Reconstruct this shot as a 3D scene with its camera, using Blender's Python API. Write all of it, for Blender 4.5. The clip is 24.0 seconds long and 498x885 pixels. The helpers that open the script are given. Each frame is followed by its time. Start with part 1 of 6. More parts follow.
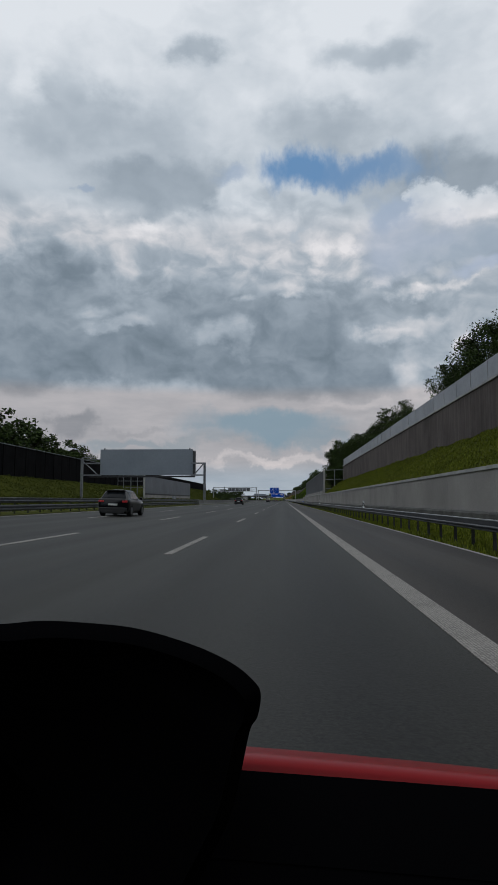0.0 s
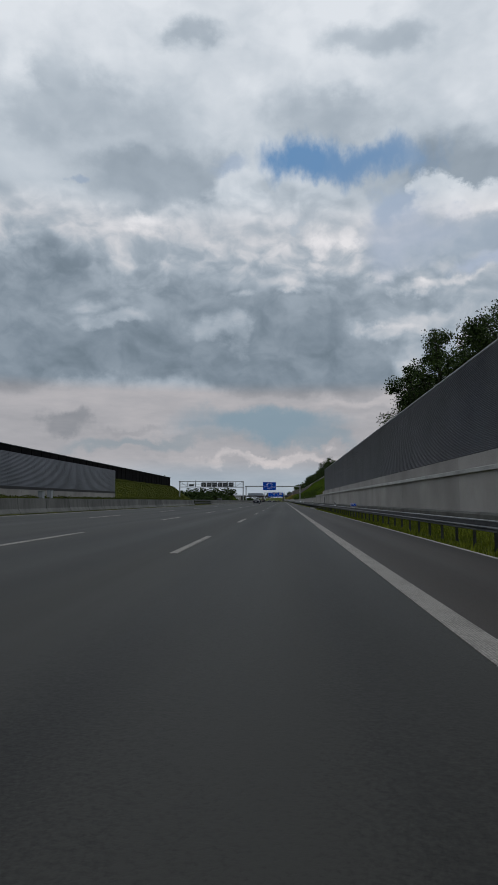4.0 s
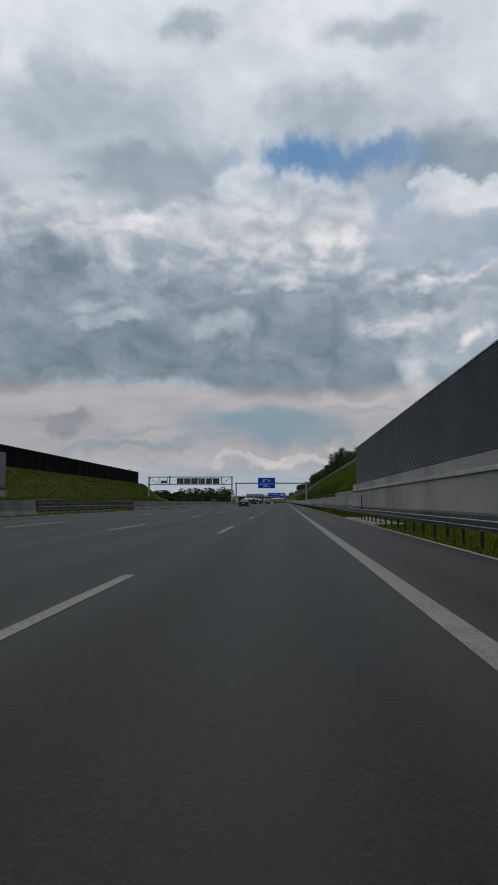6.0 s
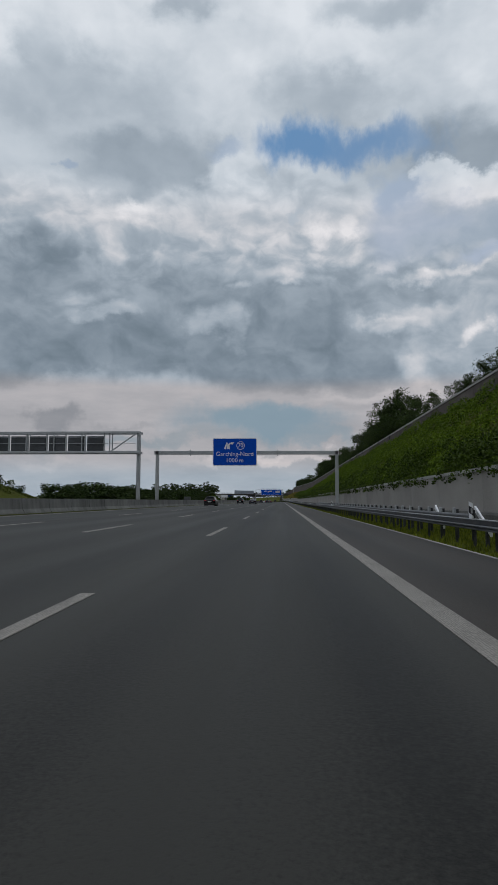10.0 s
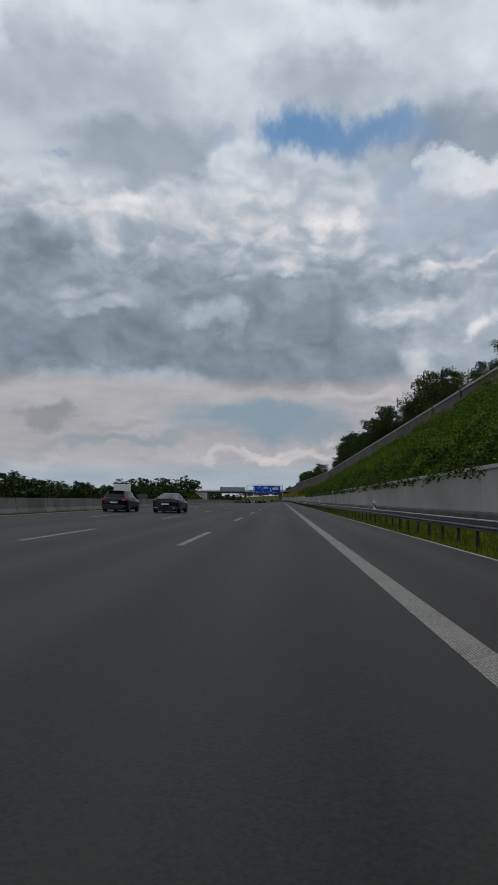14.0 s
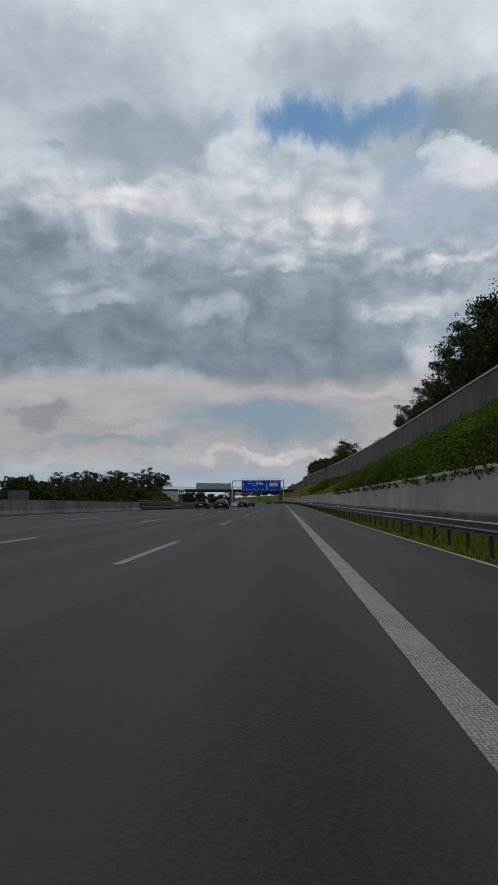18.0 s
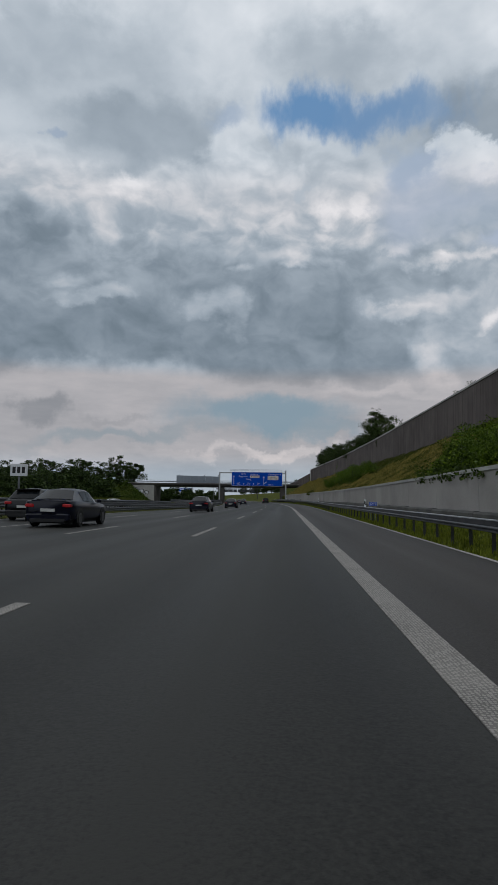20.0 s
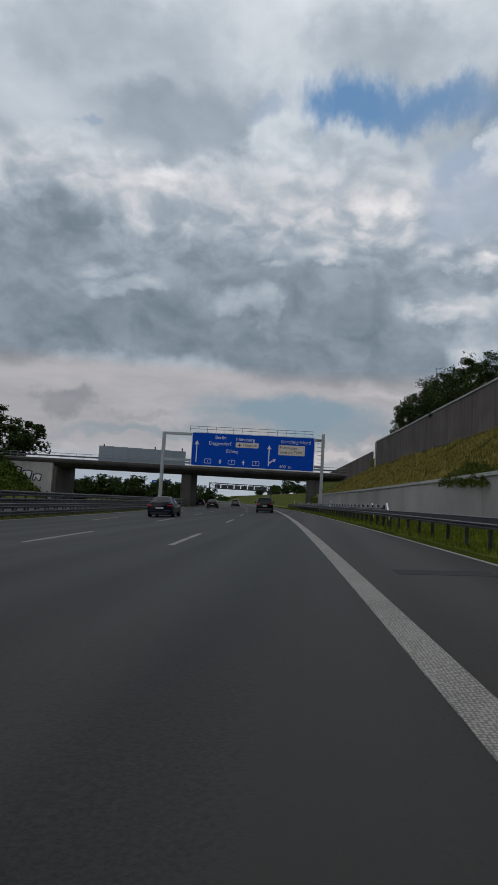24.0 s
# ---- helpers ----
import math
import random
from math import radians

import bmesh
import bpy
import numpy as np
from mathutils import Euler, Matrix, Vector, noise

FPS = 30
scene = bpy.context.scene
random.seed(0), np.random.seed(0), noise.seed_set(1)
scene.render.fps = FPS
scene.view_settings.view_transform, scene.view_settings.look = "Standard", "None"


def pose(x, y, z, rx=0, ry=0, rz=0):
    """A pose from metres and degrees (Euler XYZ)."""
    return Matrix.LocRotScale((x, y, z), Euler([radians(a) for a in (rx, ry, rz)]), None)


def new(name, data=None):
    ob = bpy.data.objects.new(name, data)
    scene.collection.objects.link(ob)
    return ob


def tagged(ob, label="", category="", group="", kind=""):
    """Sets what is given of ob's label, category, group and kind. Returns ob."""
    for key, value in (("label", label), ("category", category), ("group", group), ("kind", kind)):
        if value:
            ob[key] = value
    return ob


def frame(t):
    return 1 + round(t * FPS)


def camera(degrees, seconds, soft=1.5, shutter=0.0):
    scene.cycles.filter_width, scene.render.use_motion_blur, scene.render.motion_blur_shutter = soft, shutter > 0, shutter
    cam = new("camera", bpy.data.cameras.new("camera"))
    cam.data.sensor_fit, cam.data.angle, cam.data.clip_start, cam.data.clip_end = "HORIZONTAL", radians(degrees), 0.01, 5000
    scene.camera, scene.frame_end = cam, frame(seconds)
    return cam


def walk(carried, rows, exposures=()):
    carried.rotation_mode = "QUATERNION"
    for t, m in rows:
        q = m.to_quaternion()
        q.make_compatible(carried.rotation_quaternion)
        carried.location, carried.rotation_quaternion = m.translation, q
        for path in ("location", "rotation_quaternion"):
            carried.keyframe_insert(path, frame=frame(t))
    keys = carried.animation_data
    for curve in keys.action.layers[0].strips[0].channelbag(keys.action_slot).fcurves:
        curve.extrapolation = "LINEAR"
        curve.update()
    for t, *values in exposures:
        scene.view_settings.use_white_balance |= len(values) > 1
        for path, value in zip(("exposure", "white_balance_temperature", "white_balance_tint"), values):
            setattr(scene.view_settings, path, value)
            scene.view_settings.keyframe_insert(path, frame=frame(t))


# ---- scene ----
# ---------------------------------------------------------------- camera and its drive
cam = camera(43.6, 24.0)
EYE_H = 1.12          # eye height over the lane
# seconds, x, y, yaw, pitch, roll (metres and degrees; the phone points a little left of and above the driving direction)
ROWS = [
    (0.0, -0.004, 0.00, -0.18, -0.09, -0.06),
    (0.5, -0.081, 15.88, -0.12, -0.17, -0.17),
    (1.0, -0.101, 31.76, -0.15, -0.00, -0.41),
    (1.5, -0.105, 47.66, -0.16, 0.03, -0.30),
    (2.0, -0.130, 63.56, -0.16, -0.04, -0.35),
    (2.5, -0.127, 79.47, -0.17, 0.01, -0.32),
    (3.0, -0.113, 95.38, -0.19, -0.01, -0.28),
    (3.5, -0.099, 111.28, -0.21, -0.04, -0.23),
    (4.0, -0.085, 127.18, -0.24, -0.06, -0.19),
    (4.5, -0.071, 143.09, -0.26, -0.09, -0.15),
    (5.0, -0.041, 159.00, -0.21, -0.04, -0.14),
    (5.5, -0.032, 174.92, -0.23, 0.06, -0.28),
    (6.0, -0.036, 190.86, -0.10, 0.06, -0.04),
    (6.5, -0.044, 206.83, -0.13, 0.03, -0.08),
    (7.0, -0.058, 222.84, -0.19, -0.00, -0.09),
    (7.5, -0.131, 238.89, -0.05, -0.09, -0.11),
    (8.0, -0.159, 254.96, -0.01, 0.08, 0.13),
    (8.5, -0.176, 271.07, -0.29, 0.14, -0.04),
    (9.0, -0.173, 287.19, -0.31, -0.04, 0.06),
    (9.5, -0.114, 303.29, -0.39, -0.08, -0.12),
    (10.0, -0.090, 319.38, -0.41, -0.06, -0.14),
    (10.5, -0.068, 335.46, -0.43, -0.04, -0.17),
    (11.0, -0.046, 351.54, -0.44, -0.01, -0.19),
    (11.5, -0.023, 367.63, -0.46, 0.01, -0.21),
    (12.0, -0.031, 383.68, -0.42, 0.03, -0.33),
    (12.5, -0.023, 399.72, -0.35, -0.11, -0.19),
    (13.0, -0.003, 415.73, -0.27, -0.22, -0.20),
    (13.5, 0.026, 431.74, -0.45, -0.22, -0.18),
    (14.0, 0.076, 447.73, -0.47, -0.11, -0.14),
    (14.5, 0.116, 463.72, -0.46, -0.16, -0.01),
    (15.0, 0.182, 479.71, -0.42, -0.14, -0.23),
    (15.5, 0.255, 495.69, -0.48, -0.01, -0.35),
    (16.0, 0.318, 511.67, -0.45, 0.01, -0.21),
    (16.5, 0.389, 527.66, -0.31, -0.09, 0.24),
    (17.0, 0.444, 543.66, -0.36, -0.14, -0.10),
    (17.5, 0.479, 559.66, -0.33, 0.05, 0.17),
    (18.0, 0.502, 575.68, -0.32, 0.01, -0.00),
    (18.5, 0.498, 591.72, -0.14, -0.14, -0.04),
    (19.0, 0.459, 607.78, -0.16, -0.15, -0.27),
    (19.5, 0.420, 623.84, -0.18, -0.16, -0.50),
    (20.0, 0.381, 639.91, -0.19, -0.17, -0.74),
    (20.5, 0.341, 655.97, -0.21, -0.18, -0.97),
    (21.0, 0.362, 672.07, -0.25, -0.07, -1.22),
    (21.5, 0.339, 688.22, -0.19, -0.12, -1.44),
    (22.0, 0.285, 704.40, 0.04, 0.04, -1.49),
    (22.5, 0.267, 720.61, 0.34, 0.03, -2.42),
    (23.0, 0.125, 736.84, 0.86, -0.02, -2.47),
    (23.5, -0.200, 753.09, 1.39, -0.16, -3.07),
    (24.0, -0.659, 769.34, 2.09, 0.00, -3.45),
]
walk(cam, [(t, pose(x, y, EYE_H, 95.4 + p, r, 3.4 + w)) for t, x, y, w, p, r in ROWS])

# ---------------------------------------------------------------- world
world = bpy.data.worlds.new("world")
world.use_nodes = True
scene.world = world
wn = world.node_tree.nodes
wbg = next(n for n in wn if n.type == "BACKGROUND")
wsky = wn.new("ShaderNodeTexSky")
wsky.sky_type = "NISHITA"
wsky.sun_disc = False
wsky.sun_elevation, wsky.sun_rotation = radians(48), radians(150)
world.node_tree.links.new(wsky.outputs[0], wbg.inputs[0])
wbg.inputs[1].default_value = 0.1
scene.view_settings.exposure = 0.0

# ---------------------------------------------------------------- materials
def material(name, rough=0.7, metal=0.0):
    m = bpy.data.materials.new(name)
    m.use_nodes = True
    b = next(n for n in m.node_tree.nodes if n.type == "BSDF_PRINCIPLED")
    b.inputs["Roughness"].default_value = rough
    b.inputs["Metallic"].default_value = metal
    return m, m.node_tree.nodes, m.node_tree.links, b


def link_value(links, socket, v):
    if isinstance(v, (int, float)):
        socket.default_value = v
    else:
        links.new(v, socket)


def maths(nodes, links, op, a, b=0.0, c=0.0):
    n = nodes.new("ShaderNodeMath")
    n.operation = op
    for i, v in enumerate((a, b, c)):
        link_value(links, n.inputs[i], v)
    return n.outputs[0]


def noise_tex(nodes, links, vec, scale, detail=4.0, rough=0.55):
    n = nodes.new("ShaderNodeTexNoise")
    n.inputs["Scale"].default_value = scale
    n.inputs["Detail"].default_value = detail
    n.inputs["Roughness"].default_value = rough
    if vec is not None:
        links.new(vec, n.inputs["Vector"])
    return n.outputs["Fac"]


def ramp(nodes, links, fac, stops):
    n = nodes.new("ShaderNodeValToRGB")
    el = n.color_ramp.elements
    while len(el) < len(stops):
        el.new(0.5)
    for e, (p, c) in zip(el, stops):
        e.position, e.color = p, (*c, 1)
    links.new(fac, n.inputs[0])
    return n.outputs[0]


def mix(nodes, links, fac, a, b, mode="MIX"):
    n = nodes.new("ShaderNodeMix")
    n.data_type, n.blend_type = "RGBA", mode
    link_value(links, n.inputs[0], fac)
    for s, v in ((n.inputs[6], a), (n.inputs[7], b)):
        if isinstance(v, tuple):
            s.default_value = (*v, 1)
        else:
            links.new(v, s)
    return n.outputs[2]


def stretched(nodes, links, scale):
    pos = nodes.new("ShaderNodeNewGeometry").outputs["Position"]
    mp = nodes.new("ShaderNodeMapping")
    mp.inputs["Scale"].default_value = scale
    links.new(pos, mp.inputs[0])
    return mp.outputs[0]


def bump(nodes, links, b, height, strength=0.3, dist=0.02):
    n = nodes.new("ShaderNodeBump")
    n.inputs["Strength"].default_value = strength
    n.inputs["Distance"].default_value = dist
    links.new(height, n.inputs["Height"])
    links.new(n.outputs[0], b.inputs["Normal"])


def worn(name, dark, light, rough=0.8, metal=0.0, grain=30.0, blot=0.6, stretch=(1, 1, 1), streak=0.0, relief=0.3, vary=0.12, spec=0.3):
    """A surface with grain, blotches, optional streaks down it and a little change from piece to piece."""
    m, n, l, b = material(name, rough, metal)
    b.inputs["Specular IOR Level"].default_value = spec
    pos = stretched(n, l, stretch)
    fine = noise_tex(n, l, pos, grain, 5)
    big = noise_tex(n, l, pos, blot, 4)
    f = maths(n, l, "MULTIPLY_ADD", fine, 0.35, maths(n, l, "MULTIPLY", big, 0.65))
    if streak:
        runs = noise_tex(n, l, stretched(n, l, (1.3, 1.3, 0.05)), 1.6, 5, 0.65)
        f = maths(n, l, "MULTIPLY_ADD", maths(n, l, "SUBTRACT", runs, 0.5), streak, f)
    rnd = n.new("ShaderNodeObjectInfo").outputs["Random"]
    f = maths(n, l, "MULTIPLY_ADD", maths(n, l, "SUBTRACT", rnd, 0.5), vary, f)
    l.new(ramp(n, l, f, ((0.3, dark), (0.7, light))), b.inputs["Base Color"])
    bump(n, l, b, fine, relief, 0.01)
    return m


def plain(name, colour, rough=0.5, metal=0.0, coat=0.0):
    m, n, l, b = material(name, rough, metal)
    f = noise_tex(n, l, stretched(n, l, (1, 1, 1)), 3.0, 5)
    lo = tuple(v * 0.85 for v in colour)
    l.new(ramp(n, l, f, ((0.35, lo), (0.65, colour))), b.inputs["Base Color"])
    b.inputs["Coat Weight"].default_value = coat
    return m


def asphalt_material(name, dark, light):
    m, n, l, b = material(name, 0.85)
    b.inputs["Specular IOR Level"].default_value = 0.16
    pos = stretched(n, l, (1, 1, 1))
    fine = noise_tex(n, l, pos, 38.0, 4, 0.75)
    long = noise_tex(n, l, stretched(n, l, (0.9, 0.012, 1)), 1.0, 4)
    blot = noise_tex(n, l, stretched(n, l, (0.35, 0.05, 1)), 1.0, 5)
    sep = n.new("ShaderNodeSeparateXYZ")
    l.new(n.new("ShaderNodeNewGeometry").outputs["Position"], sep.inputs[0])
    track = maths(n, l, "COSINE", maths(n, l, "MULTIPLY", maths(n, l, "ADD", sep.outputs[0], 0.4), 3.36))
    f = maths(n, l, "MULTIPLY_ADD", fine, 0.75, maths(n, l, "MULTIPLY_ADD", long, 0.6, maths(n, l, "MULTIPLY_ADD", blot, 0.5, maths(n, l, "MULTIPLY", track, 0.075))))
    l.new(ramp(n, l, f, ((0.70, dark), (1.12, light))), b.inputs["Base Color"])
    l.new(maths(n, l, "MULTIPLY_ADD", long, 0.3, 0.46), b.inputs["Roughness"])
    bump(n, l, b, fine, 0.35, 0.006)
    return m


def paint_line_material():
    m, n, l, b = material("road_paint", 0.7)
    pos = stretched(n, l, (1, 1, 1))
    cells = n.new("ShaderNodeTexVoronoi")
    cells.inputs["Scale"].default_value = 36.0
    cells.inputs["Randomness"].default_value = 0.35
    l.new(stretched(n, l, (1, 0.8, 0)), cells.inputs["Vector"])
    dots = maths(n, l, "LESS_THAN", cells.outputs["Distance"], 0.42)
    wear = noise_tex(n, l, pos, 1.3, 5)
    f = maths(n, l, "MULTIPLY_ADD", dots, 0.45, maths(n, l, "MULTIPLY", wear, 0.7))
    l.new(ramp(n, l, f, ((0.25, (0.115, 0.106, 0.095)), (0.8, (0.31, 0.287, 0.258)))), b.inputs["Base Color"])
    bump(n, l, b, dots, 0.6, 0.006)
    return m


def leaf_material(name, dark, light):
    m, n, l, b = material(name, 0.65)
    geo = n.new("ShaderNodeNewGeometry")
    big = noise_tex(n, l, stretched(n, l, (1, 1, 1)), 0.35, 4)
    f = maths(n, l, "MULTIPLY_ADD", geo.outputs["Random Per Island"], 0.5, maths(n, l, "MULTIPLY", big, 0.6))
    l.new(ramp(n, l, f, ((0.25, dark), (0.8, light))), b.inputs["Base Color"])
    b.inputs["Subsurface Weight"].default_value = 0.0
    b.inputs["Specular IOR Level"].default_value = 0.1
    return m


def glass_material(name, colour, rough=0.05):
    m, n, l, b = material(name, rough)
    b.inputs["Base Color"].default_value = (*colour, 1)
    b.inputs["Coat Weight"].default_value = 0.0
    b.inputs["Specular IOR Level"].default_value = 0.14
    return m


M_ASPHALT = asphalt_material("asphalt", (0.0102, 0.0101, 0.0091), (0.0365, 0.0358, 0.0320))
M_SHOULDER = asphalt_material("shoulder_asphalt", (0.0128, 0.0109, 0.0096), (0.0440, 0.0380, 0.0335))
M_LINE = paint_line_material()
M_CONC = worn("concrete", (0.215, 0.203, 0.195), (0.395, 0.374, 0.358), 0.9, grain=18, blot=0.2, streak=0.07)
M_CONC_CAP = worn("pale_concrete", (0.27, 0.268, 0.26), (0.48, 0.475, 0.46), 0.85, grain=20, blot=0.7)
M_CONC_BASE = worn("dark_base_concrete", (0.045, 0.044, 0.042), (0.14, 0.138, 0.13), 0.9, grain=14, blot=0.8)
M_DARKWALL = worn("dark_ribbed_concrete", (0.072, 0.060, 0.056), (0.142, 0.120, 0.112), 0.95, grain=9, blot=0.3, streak=0.7)
M_BARRIER = worn("barrier_concrete", (0.085, 0.085, 0.081), (0.21, 0.21, 0.2), 0.9, grain=16, blot=0.5, streak=0.5)
M_ALU = worn("noise_barrier_aluminium", (0.07, 0.074, 0.087), (0.145, 0.15, 0.168), 0.5, 0.25, grain=5, blot=0.2, relief=0.05, vary=0.06)
M_ALU_L = worn("pale_noise_barrier_aluminium", (0.10, 0.108, 0.125), (0.17, 0.18, 0.205), 0.5, 0.3, grain=5, blot=0.2, relief=0.05, vary=0.05)
M_PANEL = worn("grey_panel", (0.25, 0.27, 0.3), (0.38, 0.4, 0.43), 0.5, grain=4, blot=0.3, relief=0.04)
M_BLACKWALL = worn("black_wood_fence", (0.004, 0.004, 0.0045), (0.012, 0.0115, 0.012), 0.95, grain=6, blot=0.4, streak=0.4, spec=0.03)
M_STEEL = worn("galvanised_steel", (0.13, 0.14, 0.15), (0.3, 0.31, 0.33), 0.5, 0.55, grain=25, blot=1.5, relief=0.05)
M_BEAM = worn("smooth_galvanised_steel", (0.3, 0.31, 0.32), (0.46, 0.47, 0.48), 0.5, 0.15, grain=8, blot=0.5, relief=0.02)
M_RAIL = worn("weathered_rail_steel", (0.04, 0.043, 0.047), (0.125, 0.13, 0.138), 0.55, 0.4, grain=25, blot=1.2, relief=0.05)
M_RAILTOP = worn("bright_rail_steel", (0.25, 0.26, 0.27), (0.45, 0.46, 0.47), 0.5, 0.4, grain=25, blot=1.2, relief=0.05)
M_POST = worn("dark_post_steel", (0.02, 0.022, 0.025), (0.07, 0.07, 0.075), 0.6, 0.3, grain=25, blot=2.0, relief=0.05)
M_BOARD = worn("grey_sign_back", (0.22, 0.25, 0.285), (0.28, 0.315, 0.355), 0.55, 0.2, grain=3, blot=0.15, relief=0.03)
M_BOXBACK = worn("display_box_metal", (0.055, 0.058, 0.062), (0.10, 0.105, 0.112), 0.6, 0.1, grain=6, blot=0.6, relief=0.03)
M_BLUE = plain("sign_blue", (0.0015, 0.072, 0.50), 0.6)
next(n for n in M_BLUE.node_tree.nodes if n.type == "BSDF_PRINCIPLED").inputs["Specular IOR Level"].default_value = 0.1
M_WHITE = plain("sign_white", (0.75, 0.76, 0.78), 0.5)
M_PALE = plain("sign_pale_field", (0.72, 0.66, 0.58), 0.5)
M_BLACK = plain("black_plastic", (0.012, 0.012, 0.013), 0.6)
M_DARKGREY = plain("dark_grey_metal", (0.05, 0.052, 0.055), 0.5, 0.2)
M_GRASS = leaf_material("grass_blades", (0.026, 0.037, 0.005), (0.092, 0.108, 0.014))
M_VERGE = leaf_material("mown_grass", (0.055, 0.075, 0.008), (0.185, 0.210, 0.022))
M_DRY = leaf_material("dry_grass", (0.09, 0.088, 0.018), (0.36, 0.285, 0.075))
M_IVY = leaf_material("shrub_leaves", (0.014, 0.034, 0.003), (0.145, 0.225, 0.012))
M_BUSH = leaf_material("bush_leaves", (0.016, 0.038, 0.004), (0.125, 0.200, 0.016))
# darker copy of the shrub leaves, with shade put into the colour
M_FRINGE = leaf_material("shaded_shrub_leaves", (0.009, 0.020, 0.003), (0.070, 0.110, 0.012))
M_TREE = leaf_material("tree_leaves", (0.009, 0.018, 0.006), (0.056, 0.088, 0.020))
M_TREE_L = leaf_material("pale_tree_leaves", (0.012, 0.025, 0.008), (0.075, 0.11, 0.028))
M_BARK = worn("bark", (0.012, 0.010, 0.008), (0.05, 0.042, 0.034), 0.95, grain=12, blot=2, relief=0.6)
M_SOIL = worn("grassy_soil", (0.030, 0.038, 0.006), (0.090, 0.098, 0.014), 0.95, grain=6, blot=0.35, relief=0.6, spec=0.05)
M_VERGE_SOIL = worn("short_turf", (0.045, 0.058, 0.008), (0.125, 0.140, 0.020), 0.95, grain=9, blot=0.5, relief=0.6, spec=0.05)
M_GROUND = worn("meadow", (0.035, 0.048, 0.010), (0.11, 0.12, 0.028), 0.95, grain=2.0, blot=0.05, relief=0.5, spec=0.05)
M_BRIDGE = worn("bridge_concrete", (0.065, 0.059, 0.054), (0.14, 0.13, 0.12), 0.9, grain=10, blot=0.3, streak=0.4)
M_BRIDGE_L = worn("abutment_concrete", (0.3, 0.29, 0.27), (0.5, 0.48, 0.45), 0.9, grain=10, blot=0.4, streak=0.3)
M_GLASS = glass_material("tinted_glass", (0.01, 0.012, 0.014))
M_RUBBER = plain("rubber", (0.012, 0.012, 0.012), 0.85)
M_RIM = plain("alloy", (0.14, 0.14, 0.15), 0.35, 0.8)
M_COCKPIT = plain("cockpit_plastic", (0.0022, 0.0022, 0.0026), 0.9)
next(n for n in M_COCKPIT.node_tree.nodes if n.type == "BSDF_PRINCIPLED").inputs["Specular IOR Level"].default_value = 0.0
M_REDLAMP = plain("red_lamp", (0.46, 0.008, 0.012), 0.35, coat=0.05)
M_DIMLAMP = plain("dim_red_lamp", (0.085, 0.004, 0.006), 0.3, coat=0.05)
M_PLATE = plain("plate_white", (0.6, 0.6, 0.58), 0.5)


